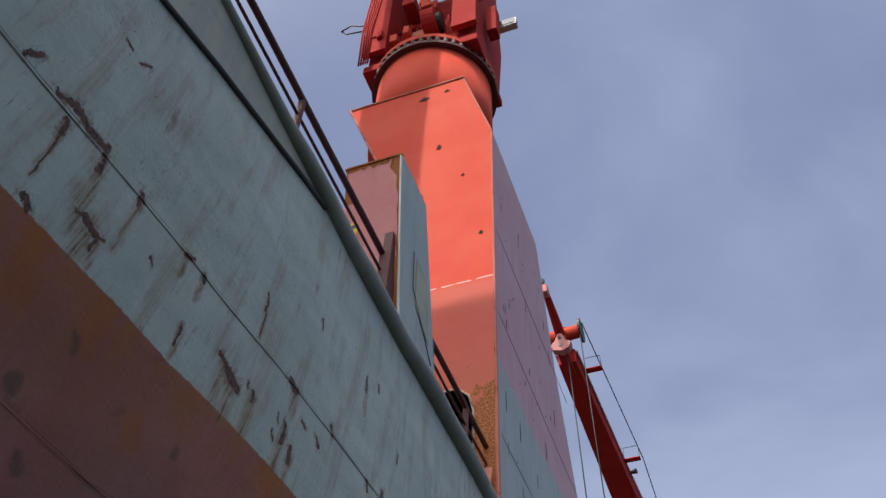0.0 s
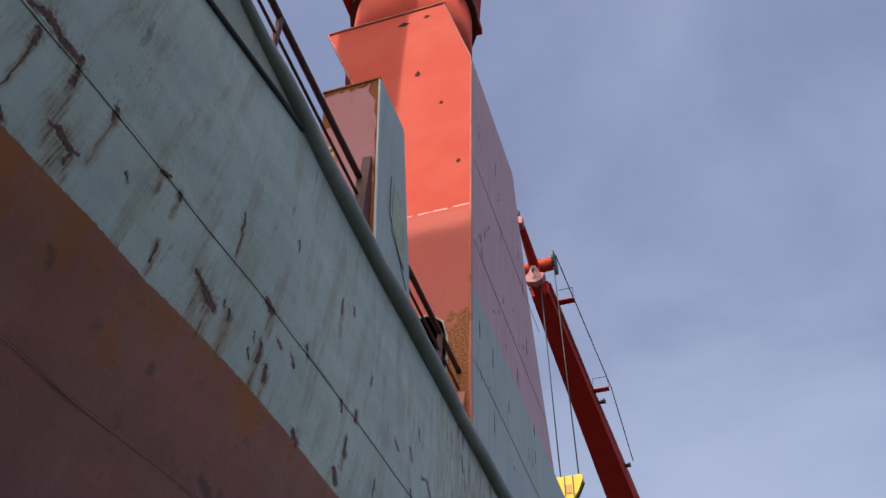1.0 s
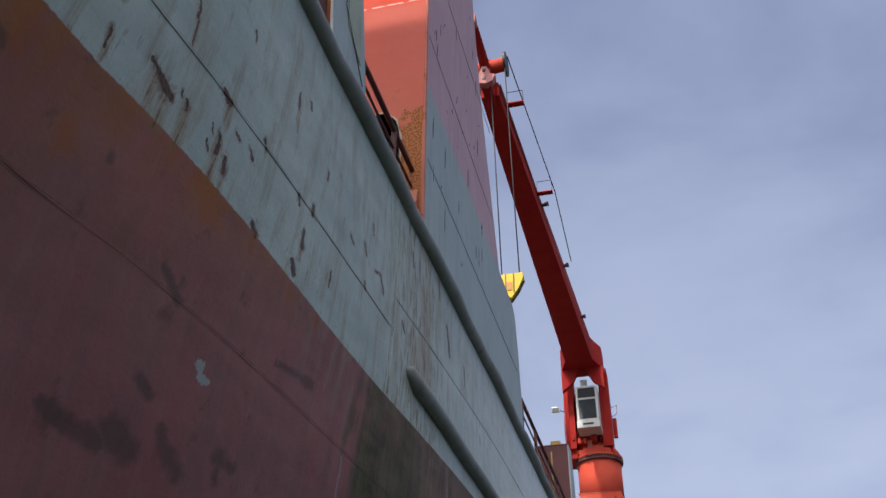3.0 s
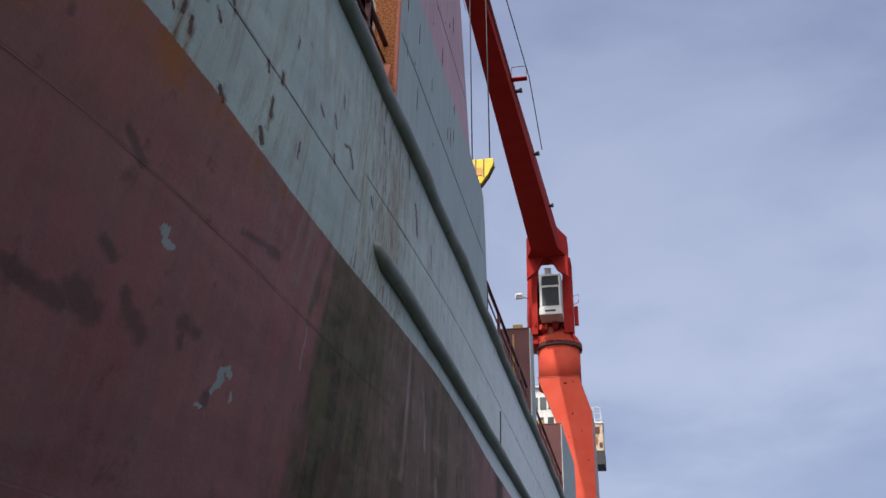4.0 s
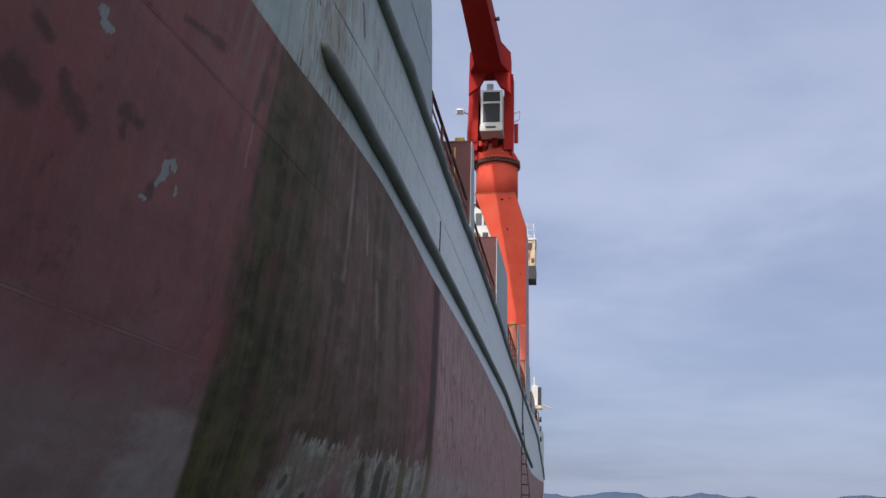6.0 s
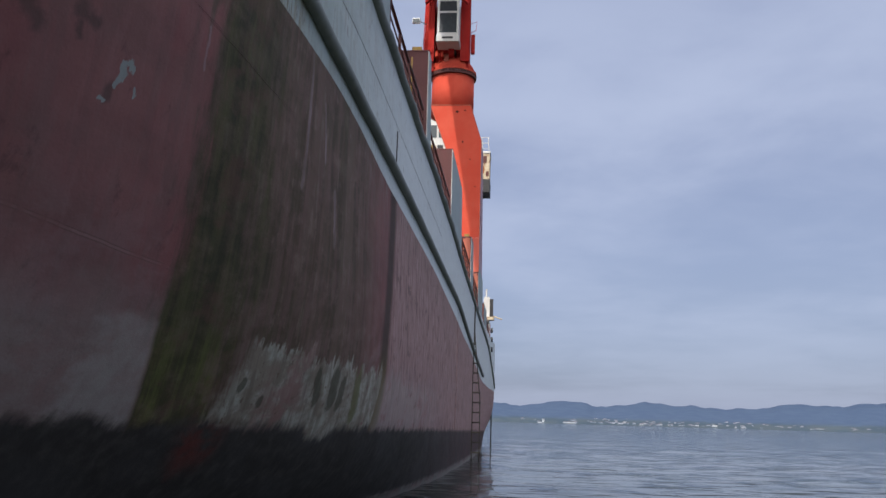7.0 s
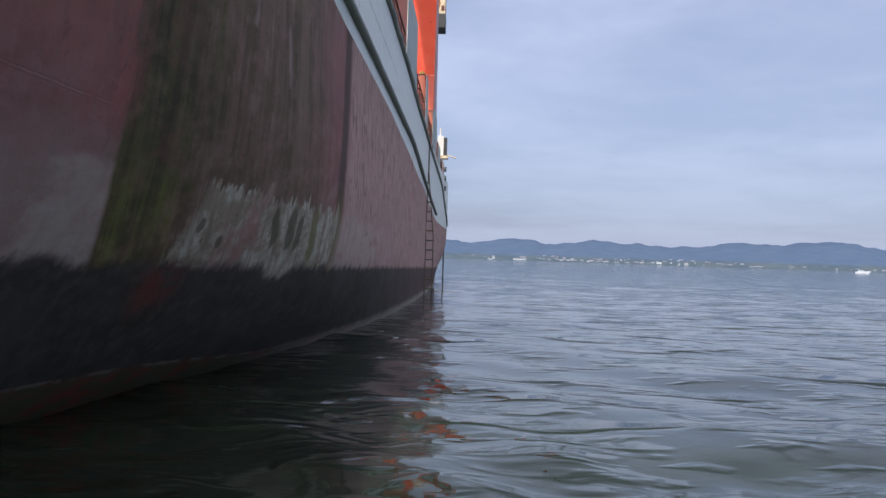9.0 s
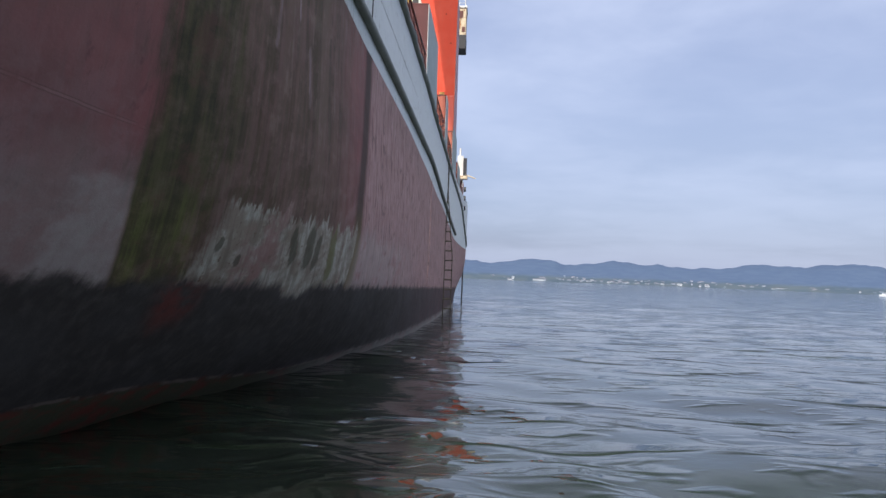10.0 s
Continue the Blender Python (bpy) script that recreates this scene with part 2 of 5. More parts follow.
def hull_paint():
    m, b = start("hull_paint")
    x, y, z = coords()
    p = vec(x, y, z)
    low = vec(x * 0.7, y * 0.5, z)
    x = 0.0
    # v runs along the side, bent the way that water ran down the plates
    sag = (6.5 - z).max(0.0)
    v = y - sag * 0.2 - sag * sag * 0.05
    fine, mid, big = nz(p, 30, 5), nz(p, 4, 6, 0.6), nz(p, 0.7, 5)
    run_a = nz(vec(x, v, z * 0.20), 4.0, 5, 0.6)
    run_b = nz(vec(x, v, z * 0.22), 6.5, 5, 0.62)
    run_c = nz(vec(x, v * 0.7, z * 0.06), 2.2, 4, 0.55)
    hair = nz(vec(x, y, z * 0.05), 34, 3, 0.6).step(0.44, 0.62)
    wob = nz(p, 2.2, 5) - 0.5
    blot = nz(low, 2.4, 7, 0.68)
    grit = nz(vec(x, y * 1.1, z * 0.6), 15, 8, 0.75)
    bent = vec(x, y + (nz(p, 9, 4, 0.6) - 0.5) * 0.10, z + (nz(vec(z, y, 7.3), 9, 4, 0.6) - 0.5) * 0.10)
    # upper blue-grey: chalking, thin brown runs, sky sheen painted paler further forward
    grey = mix(big.step(0.35, 0.7), (0.35, 0.42, 0.375), (0.42, 0.485, 0.425))
    grey = mix(run_c.step(0.42, 0.62) * 0.35, grey, (0.43, 0.50, 0.47))
    grey = mix(blot.step(0.40, 0.66) * 0.45, grey, (0.285, 0.335, 0.30))
    grey = mix(y.step(5.5, 1.5) * z.step(8.2, 9.6) * 0.45, grey, (0.27, 0.31, 0.265))
    grey = mix(run_a.step(0.48, 0.62) * 0.40, grey, (0.27, 0.255, 0.185))
    grey = mix(run_b.step(0.52, 0.66) * 0.28, grey, (0.47, 0.52, 0.50))
    grey = mix(hair * run_a.step(0.46, 0.62) * 0.22, grey, (0.20, 0.145, 0.08))
    speck = nz(vec(x, y, z * 0.5), 22, 6, 0.7).step(0.60, 0.66) * nz(p, 1.7, 4).step(0.46, 0.60)
    grey = mix(speck * y.step(14.0, 9.0) * 0.55, grey, (0.17, 0.125, 0.08))
    # grazing sheen of the sky, put into the colour
    grey = mix(y.step(10.0, 24.0) * 0.8, grey, (0.76, 0.80, 0.79))
    scuff = nz(vec(x, y * 0.9, z * 0.35), 6.0, 7, 0.74).step(0.58, 0.64) * y.step(7.5, 11.5)
    grey = mix(scuff * 0.7, grey, (0.22, 0.185, 0.14))
    crust = nz(vec(x, y * 1.3, z * 0.75), 9.0, 8, 0.74) + (nz(p, 1.1, 4) - 0.5) * 0.5
    chips = crust.step(0.685, 0.71)
    grey = mix(chips * y.step(30.0, 8.0) * 0.8, grey, mix(mid.step(0.4, 0.6), (0.10, 0.065, 0.038), (0.20, 0.13, 0.07)))
    # the dull plate above the stern's lip
    lip = (z - 9.25 - y * 0.25).step(-0.02, 0.03) * y.step(6.0, 4.6)
    grey = mix(lip * 0.75, grey, mix(run_a.step(0.42, 0.62), (0.20, 0.225, 0.185), (0.29, 0.295, 0.235)))
    # brown-stained stretch beside the butt weld
    busy = ((y - 10.6).abs() / 1.5).step(1.0, 0.25)
    grey = mix(busy * run_a.step(0.40, 0.58) * 0.60, grey, (0.30, 0.265, 0.17))
    grey = mix(busy * nz(vec(x, y, z * 0.2), 12, 6, 0.7).step(0.52, 0.60) * 0.8, grey, (0.12, 0.075, 0.035))
    # lower red-brown
    red = mix(big.step(0.3, 0.7), (0.245, 0.102, 0.102), (0.31, 0.134, 0.130))
    red = mix(run_a.step(0.46, 0.6) * 0.40, red, (0.20, 0.115, 0.11))
    red = mix(run_c.step(0.40, 0.62) * 0.30, red, (0.27, 0.16, 0.15))
    red = mix(nz(low, 1.3, 6, 0.62).step(0.44, 0.62) * 0.35, red, (0.195, 0.122, 0.112))
    red = mix(run_b.step(0.5, 0.64) * 0.16, red, (0.34, 0.19, 0.19))
    warm = y.step(7.5, 2.4) * z.step(5.6, 7.3) * (0.30 + run_a.step(0.35, 0.65) * 0.5)
    red = mix(warm * 0.75, red, (0.31, 0.125, 0.055))
    under = (paint_line(y) - z).step(0.55, 0.05) * y.step(8.4, 6.0) * (mid * 0.7 + run_a * 0.6).step(0.45, 0.8)
    red = mix(under * 0.6, red, (0.30, 0.125, 0.045))
    forward = y.step(20.0, 22.0)
    red = mix(forward * 0.8, red, (0.41, 0.265, 0.25))
    red = mix(forward * run_b.step(0.48, 0.60) * 0.6, red, (0.56, 0.39, 0.37))
    red = mix(forward * run_a.step(0.54, 0.60) * 0.6, red, (0.16, 0.10, 0.09))
    red = mix(forward * nz(vec(x, y * 0.35, z * 0.6), 3.4, 7, 0.74).step(0.56, 0.61) * 0.6, red, (0.14, 0.10, 0.09))
    dark = nz(vec(x, y, z * 0.8), 2.4, 7, 0.7).step(0.57, 0.68)
    red = mix(dark * 0.4, red, (0.085, 0.052, 0.050))
    smear = nz(vec(x, y, z * 0.22), 4.5, 6, 0.7).step(0.45, 0.60) * z.step(6.0, 7.2) * y.step(6.6, 8.2)
    red = mix(smear * 0.6, red, (0.27, 0.20, 0.17))
    worn = blot.step(0.44, 0.64) * z.step(5.0, 3.4)
    red = mix(worn * 0.45, red, (0.35, 0.24, 0.24))
    # brown wash that carries on past the slime
    comb_a = nz(vec(x, v, z * 0.07), 1.6, 4, 0.55)
    wash = (v + wob * 1.2 + (run_a - 0.5) * 2.4).step(8.7, 9.3) * (v + wob * 1.5 + (run_a - 0.5) * 3.0).step(20.2, 15.5)
    tone = mix(run_c.step(0.38, 0.62), (0.094, 0.080, 0.052), (0.160, 0.120, 0.088))
    tone = mix(blot.step(0.42, 0.60) * 0.5, tone, (0.20, 0.13, 0.115))
    red = mix(wash * z.step(1.6, 3.0) * (0.78 + run_a.step(0.60, 0.42) * 0.16), red, tone)
    red = mix(wash * (run_b * 0.5 + blot * 0.5).step(0.52, 0.62) * 0.5, red, (0.27, 0.205, 0.17))
    red = mix(wash * run_a.step(0.53, 0.62) * 0.40, red, (0.205, 0.13, 0.115))
    red = mix(wash * (comb_a * 0.6 + blot * 0.4).step(0.53, 0.62) * 0.5, red, (0.105, 0.10, 0.055))
    # slime: a broad slanting run with a clear after edge
    soft = z.step(3.6, 4.6)
    edge_in = v + (blot - 0.5) * 0.16 + wob * 0.10 + soft * ((run_b - 0.5) * 0.9 + wob * 0.4)
    w_left = edge_in.step(8.80, 8.96) * (1.0 - soft) + edge_in.step(8.70, 9.30) * soft
    w_right = (v + wob * 1.6 + (run_a - 0.5) * 3.2 + (blot - 0.5) * 2.0).step(12.0, 9.8)
    slime = w_left * w_right * ((z + wob * 0.6).step(7.7, 6.5) * 0.55 + 0.45)
    comb = nz(vec(x, v, z * 0.14), 3.4, 6, 0.66) * 0.7 + blot * 0.3
    green = mix(comb.step(0.40, 0.62), (0.056, 0.054, 0.036), (0.108, 0.108, 0.054))
    bright = mix(comb.step(0.44, 0.62), (0.076, 0.074, 0.040), (0.150, 0.165, 0.056))
    green = mix((z + wob * 0.6).step(3.7, 2.9), green, bright)
    red = mix(slime * (0.66 + blot.step(0.62, 0.42) * 0.28), red, green)
    red = mix(slime * nz(low, 1.9, 6, 0.66).step(0.52, 0.64) * 0.5, red, (0.155, 0.085, 0.07))
    # pale scrapes and the narrow drain stain
    pale = near(bent, [(12.18, 7.42, 12.40, 5.6, 0.09), (13.1, 7.0, 13.4, 6.2, 0.06), (8.74, 6.3, 8.82, 5.9, 0.03), (14.2, 5.9, 14.6, 5.2, 0.12)])
    red = mix(pale.step(1.2, 0.3) * (0.25 + run_b.step(0.4, 0.6) * 0.4), red, (0.36, 0.27, 0.28))
    dy = y - 20.45 - (4.2 - z).max(0.0) * 0.30 + wob * 0.25
    red = mix(dy.abs().step(0.75, 0.22) * z.step(1.7, 2.4) * 0.9, red, mix(z.step(4.2, 3.0), (0.075, 0.055, 0.045), (0.15, 0.125, 0.055)))
    # scraped, chalky belt above the boot-top
    teeth = nz(vec(x, y * 1.0, z * 0.10), 1.5, 7, 0.72)
    ragged = z + (blot - 0.5) * 0.45 + (teeth - 0.5) * 1.7 + (run_b - 0.5) * 0.5
    scr = ragged.step(3.42, 3.34) * (y + (z - 2.4) * -0.3 + wob * 0.9 + (run_b - 0.5) * 1.2).step(12.1, 12.5) * y.step(20.75, 20.6)
    chalk = mix(nz(low, 3.4, 6, 0.66).step(0.40, 0.60), (0.45, 0.44, 0.375), (0.29, 0.25, 0.20))
    chalk = mix(run_a.step(0.46, 0.60) * 0.5, chalk, (0.19, 0.175, 0.13))
    chalk = mix(run_b.step(0.50, 0.62) * 0.55, chalk, (0.20, 0.165, 0.135))
    chalk = mix(((y - 14.3) / 1.3).abs().step(1.0, 0.2) * blot.step(0.40, 0.60) * 0.7, chalk, (0.30, 0.16, 0.15))
    drips = near(bent, [(15.55, 3.1, 15.9, 2.72, 0.16), (16.6, 3.1, 16.8, 2.75, 0.26), (17.25, 3.0, 17.35, 2.7, 0.2), (18.2, 3.35, 18.7, 2.5, 0.24), (12.72, 2.84, 12.74, 2.80, 0.10), (13.57, 2.64, 13.6, 2.6, 0.10)])
    chalk = mix((drips + (grit - 0.5) * 1.6).step(1.1, 0.7) * 0.8, chalk, mix(y.step(17.6, 18.0), (0.085, 0.085, 0.06), (0.145, 0.155, 0.065)))
    bare_spots = nz(vec(x, y * 0.7, z * 0.9), 5.0, 7, 0.74).step(0.57, 0.63)
    red = mix(scr * (1.0 - bare_spots * 0.8) * 0.92, red, chalk)
    after = (z + (blot - 0.5) * 1.3 + wob * 0.5).step(4.0, 3.0) * (1.0 - w_left) * y.step(13.0, 10.0)
    red = mix(after * (0.45 + blot.step(0.36, 0.60) * 0.25), red, (0.345, 0.30, 0.275))
    corner = (z + (blot - 0.5) * 0.35).step(3.48, 3.36) * (y + wob * 1.4 + (blot - 0.5) * 1.0).step(8.9, 9.5) * (1.0 - w_left) * y.step(13.0, 10.4)
    red = mix(corner * (0.30 + mid.step(0.62, 0.38) * 0.25), red, (0.43, 0.40, 0.37))
    belt = ragged.step(3.7, 3.1) * forward * y.step(40.0, 24.0)
    red = mix(belt * nz(low, 2.2, 5, 0.6).step(0.37, 0.46) * 0.5, red, (0.44, 0.39, 0.36))
    # flaked spots of bare primer, dark smudges
    smudge = (near(bent, SMUDGES) + (mid - 0.5) * 2.2 + (blot - 0.5) * 2.6).step(1.5, 0.3)
    red = mix(smudge * 0.58, red, (0.072, 0.064, 0.058))
    flaked = near(bent, FLAKES) + (grit - 0.5) * 4.0
    red = mix(flaked.step(1.0, 0.85), red, mix(mid, (0.26, 0.29, 0.28), (0.36, 0.38, 0.37)))
    # boot-top, worn upper edge
    edge = z + (teeth - 0.5) * 0.55 + (blot - 0.5) * 0.35 + y * 0.010 + (y - 16.9).abs().step(1.0, 0.2) * 0.22
    boot = edge.step(2.52, 2.30)
    black = mix(mid.step(0.4, 0.75), (0.054, 0.049, 0.045), (0.085, 0.078, 0.070))
    black = mix(nz(low, 0.9, 5).step(0.4, 0.65) * 0.4, black, (0.095, 0.092, 0.090))
    black = mix(y.step(24.0, 60.0) * 0.6 * run_a.step(0.35, 0.6), black, (0.15, 0.075, 0.08))
    bare = ((y - 12.6 + (z - 2.0) * 0.5) / 0.85).abs().step(1.0, 0.35) * (z + wob * 0.6 - (y - 12.6).abs() * 0.35).step(1.35, 1.95)
    black = mix(bare * blot.step(0.36, 0.60) * 0.75, black, (0.165, 0.048, 0.040))
    red = mix(boot, red, black)
    foot = (z + wob * 0.25 + y.step(13.0, 22.0) * 0.4).step(0.72, 0.60)
    red = mix(foot * 0.8, red, mix(blot.step(0.36, 0.54), (0.19, 0.050, 0.036), (0.078, 0.082, 0.048)))
    red = mix((z + wob * 0.10 + y.step(13.0, 22.0) * 0.4 - 0.66).abs().step(0.05, 0.01) * blot.step(0.44, 0.56) * 0.6, red, (0.26, 0.20, 0.18))
    red = mix((z + wob * 0.3 + (run_b - 0.5) * 0.5).step(0.42, 0.08) * y.step(17.0, 27.0) * 0.7, red, (0.30, 0.28, 0.27))
    # the line between the two paints
    upper = (z - paint_line(y) + (fine - 0.5) * 0.03 + wob * 0.025).step(-0.008, 0.008)
    c = mix(upper, red, grey)
    # welded seams: a ridge between two dirty edges
    seams, ridge_up = None, None
    for at, s0, s1, k in ((y.step(1.0, 4.0) * 0.17 + 8.09, -20.0, 9.5, 1.0), (y.step(6.0, 17.0) * 0.52 + 8.60, 9.5, 34.0, 0.9),
                          (6.50 - y.step(4.0, 11.0) * 0.17, -20.0, 11.5, 0.8), (4.10 - y.step(5.5, 10.0) * 0.14, -20.0, 9.7, 0.6)):
        d = (z - at + (nz(p, 3, 2) - 0.5) * 0.02).abs()
        reach = y.step(s1 + 0.2, s1) * y.step(s0 - 0.2, s0) * k
        line = (d - 0.016).abs().step(0.009, 0.002) * reach
        ridge = d.step(0.018, 0.006) * reach
        seams = line if seams is None else seams.max(line)
        ridge_up = ridge if ridge_up is None else ridge_up.max(ridge)
    butt = (y - 9.52 - (z - 8.3) * 0.06 + wob * 0.05).abs().step(0.018, 0.004) * z.step(7.3, 7.4)
    seams = seams.max(butt * 0.9)
    c = mix(seams * (upper * 0.3 + blot.step(0.42, 0.56) * 0.6), c, mix(upper, (0.085, 0.050, 0.045), mix(mid.step(0.42, 0.55), (0.10, 0.085, 0.065), (0.19, 0.15, 0.11))))
    c = mix(ridge_up * (1.0 - upper) * z.step(5.2, 4.6) * blot.step(0.40, 0.60) * 0.45, c, (0.42, 0.27, 0.25))
    # rust: scabs, the brown veil below them, orange bleeding over the red
    scab = near(bent, CRACKS).min(near(bent, SCABS)).min(near(bent, FORWARD_SCABS))
    veil_d = near(bent, RUNS)
    c = mix((veil_d + (grit - 0.5) * 2.0).step(1.7, 0.2) * (hair * 0.4 + 0.42), c, (0.245, 0.17, 0.085))
    c = mix(veil_d.step(1.2, 0.1) * hair * grit.step(0.42, 0.56) * 0.85, c, (0.115, 0.064, 0.030))
    c = mix(scab.step(4.5, 0.8) * grit.step(0.48, 0.58) * upper * 0.75, c, (0.155, 0.09, 0.042))
    hard = (scab + (grit - 0.5) * 6.0).step(1.35, 0.9)
    c = mix(hard, c, mix(fine.step(0.35, 0.65), (0.028, 0.016, 0.010), (0.13, 0.055, 0.025)))
    bleed = (near(bent, BLEEDS) + (run_b - 0.5) * 3.0 + (blot - 0.5) * 3.0).step(1.6, 0.1) * (1.0 - upper)
    c = mix(bleed * 0.55, c, (0.32, 0.115, 0.04))
    stray = nz(vec(x, y, z * 0.13), 10, 6, 0.68).step(0.585, 0.63) * nz(p, 1.5, 4).step(0.50, 0.60) * upper * y.step(40.0, 12.0)
    c = mix(stray * 0.55, c, mix(mid.step(0.4, 0.6), (0.12, 0.07, 0.035), (0.24, 0.15, 0.07)))
    c = mix(fine * 0.10, c, (0.05, 0.045, 0.04))
    plates = nz(low, 1.2, 2) * 0.6 + mid * 0.10 + fine * 0.03
    finish(b, c, fine * 0.15 + 0.62 - upper * 0.16, plates, 0.085, spec=0.12)
    put(b.inputs["Specular IOR Level"], upper * 0.33 + 0.06)
    return m


HULL = hull_paint()
FRONT = mast_front()
RED = painted("mast_red_paint", (0.54, 0.068, 0.040), (0.58, 0.098, 0.058), 0.12, 0.72, 0.14, 0.12)
SCAB = plain("dark_rust", (0.055, 0.022, 0.015), 0.85, 0, 40, 0.4, 0.1)
RUST = painted("orange_rust", (0.27, 0.085, 0.026), (0.36, 0.15, 0.06), 0.6, 0.8, 0.3, 0.1)
RED_OLD = painted("rusty_red_paint", (0.42, 0.11, 0.07), (0.46, 0.16, 0.10), 0.62, 0.55, 0.4)
# deeper red: shade under boom and house is put into the colour
RED_DARK = painted("deep_red_shade_paint", (0.34, 0.02, 0.017), (0.40, 0.034, 0.027), 0.14, 0.72, 0.2, 0.12)
# the mast's red as its shaded side shows it, put into the colour
RED_SHADED = painted("shaded_red_paint", (0.52, 0.33, 0.375), (0.56, 0.39, 0.42), 0.22, 0.6, 0.35, 0.3)
PINK = painted("pinkish_red_paint", (0.50, 0.19, 0.185), (0.53, 0.25, 0.24), 0.30, 0.6, 0.25, 0.25)
GREY = painted("blue_grey_paint", (0.33, 0.39, 0.385), (0.40, 0.455, 0.44), 0.16, 0.5, 0.4)
FEND = painted("fender_grey_paint", (0.19, 0.205, 0.18), (0.29, 0.31, 0.28), 0.28, 0.5, 0.6)
RAIL = painted("railing_brown_paint", (0.085, 0.025, 0.022), (0.12, 0.035, 0.028), 0.35, 0.55, 0.3)
BROWN = painted("brown_and_shade_paint", (0.10, 0.034, 0.034), (0.14, 0.05, 0.048), 0.3, 0.6, 0.4)
WHITE = painted("white_ship_paint", (0.62, 0.62, 0.60), (0.5, 0.47, 0.42), 0.30, 0.45, 0.3)
CREAM = painted("cream_ship_paint", (0.55, 0.47, 0.33), (0.45, 0.36, 0.24), 0.75, 0.5, 0.3)
OCHRE = painted("ochre_paint", (0.34, 0.22, 0.05), (0.28, 0.16, 0.05), 0.4, 0.6, 0.4)
YELLOW = painted("yellow_paint", (0.72, 0.50, 0.012), (0.66, 0.42, 0.02), 0.10, 0.45, 0.2)
BLACK = plain("black_paint", (0.02, 0.02, 0.022), 0.5)
STEEL = plain("dark_steel", (0.06, 0.055, 0.05), 0.5, 0.6)
CABLE = plain("wire_rope", (0.045, 0.045, 0.05), 0.55, 0.5, 60)
ROPE = plain("manila_rope", (0.09, 0.075, 0.055), 0.9, 0, 80)
WOOD = plain("ladder_wood", (0.10, 0.085, 0.06), 0.8, 0, 40)
LAMP = plain("lamp_housing", (0.55, 0.56, 0.55), 0.4, 0.3)


def glass():
    m, b = start("window_glass")
    x, y, z = coords()
    n = nz(vec(x, y, z), 3.0, 3)
    finish(b, mix(n, (0.035, 0.045, 0.05), (0.06, 0.07, 0.075)), 0.06, spec=0.7)
    return m


GLASS = glass()


# ---- building ----
def part(name, bm, mat, parent=None, label="", smooth=False):
    me = bpy.data.meshes.new(name)
    bmesh.ops.recalc_face_normals(bm, faces=bm.faces[:])
    bm.to_mesh(me)
    bm.free()
    me.materials.append(mat)
    if smooth:
        for p in me.polygons:
            p.use_smooth = True
    ob = new(name, me)
    if parent is not None:
        ob.parent = parent
    if label:
        tagged(ob, label)
    return ob


def empty(name, label, category, group="", kind="", at=(0, 0, 0)):
    ob = new(name)
    ob.location = at
    return tagged(ob, label, category, group, kind)


def hexa(bm, lo, hi):
    """A block between a lower and an upper ring of four corners."""
    v = [bm.verts.new(p) for p in (*lo, *hi)]
    for f in ((3, 2, 1, 0), (4, 5, 6, 7), (0, 1, 5, 4), (1, 2, 6, 5), (2, 3, 7, 6), (3, 0, 4, 7)):
        bm.faces.new([v[i] for i in f])
    return v


def box(x0, x1, y0, y1, z0, z1, bevel=0.015, bm=None):
    bm = bm or bmesh.new()
    b2 = bmesh.new()
    hexa(b2, ((x0, y0, z0), (x1, y0, z0), (x1, y1, z0), (x0, y1, z0)), ((x0, y0, z1), (x1, y0, z1), (x1, y1, z1), (x0, y1, z1)))
    return join(bm, soften(b2, bevel))


def soften(bm, bevel):
    if bevel:
        bmesh.ops.bevel(bm, geom=bm.edges[:], offset=bevel, segments=2, affect="EDGES", profile=0.6)
    return bm


def join(bm, b2):
    me = bpy.data.meshes.new("tmp")
    b2.to_mesh(me)
    b2.free()
    bm.from_mesh(me)
    bpy.data.meshes.remove(me)
    return bm


def tube(bm, pts, r, seg=10, caps=True):
    """A round bar along points; r is one radius or one for each point."""
    pts = [Vector(p) for p in pts]
    rs = r if isinstance(r, (list, tuple)) else [r] * len(pts)
    rings = []
    for i, p in enumerate(pts):
        d = (pts[min(i + 1, len(pts) - 1)] - pts[max(i - 1, 0)]).normalized()
        a = d.cross(Vector((0, 0, 1)) if abs(d.z) < 0.95 else Vector((0, 1, 0))).normalized()
        b = d.cross(a)
        rings.append([bm.verts.new(p + (a * math.cos(k) + b * math.sin(k)) * rs[i]) for k in [2 * math.pi * j / seg for j in range(seg)]])
    for q, w in zip(rings, rings[1:]):
        for j in range(seg):
            bm.faces.new((q[j], q[(j + 1) % seg], w[(j + 1) % seg], w[j]))
    if caps:
        bm.faces.new(rings[0])
        bm.faces.new(rings[-1][::-1])
    return bm


def bar(pts, r, seg=10):
    return tube(bmesh.new(), pts, r, seg)


def prism(outline, axis, a, b, bevel=0.0):
    """An outline in two axes, pushed along the third from a to b."""
    bm = bmesh.new()

    def at(u, v, w):
        return {"x": (w, u, v), "y": (u, w, v), "z": (u, v, w)}[axis]
    lo = [bm.verts.new(at(u, v, a)) for u, v in outline]
    hi = [bm.verts.new(at(u, v, b)) for u, v in outline]
    bm.faces.new(lo)
    bm.faces.new(hi[::-1])
    n = len(lo)
    for i in range(n):
        bm.faces.new((lo[i], hi[i], hi[(i + 1) % n], lo[(i + 1) % n]))
    return soften(bm, bevel)


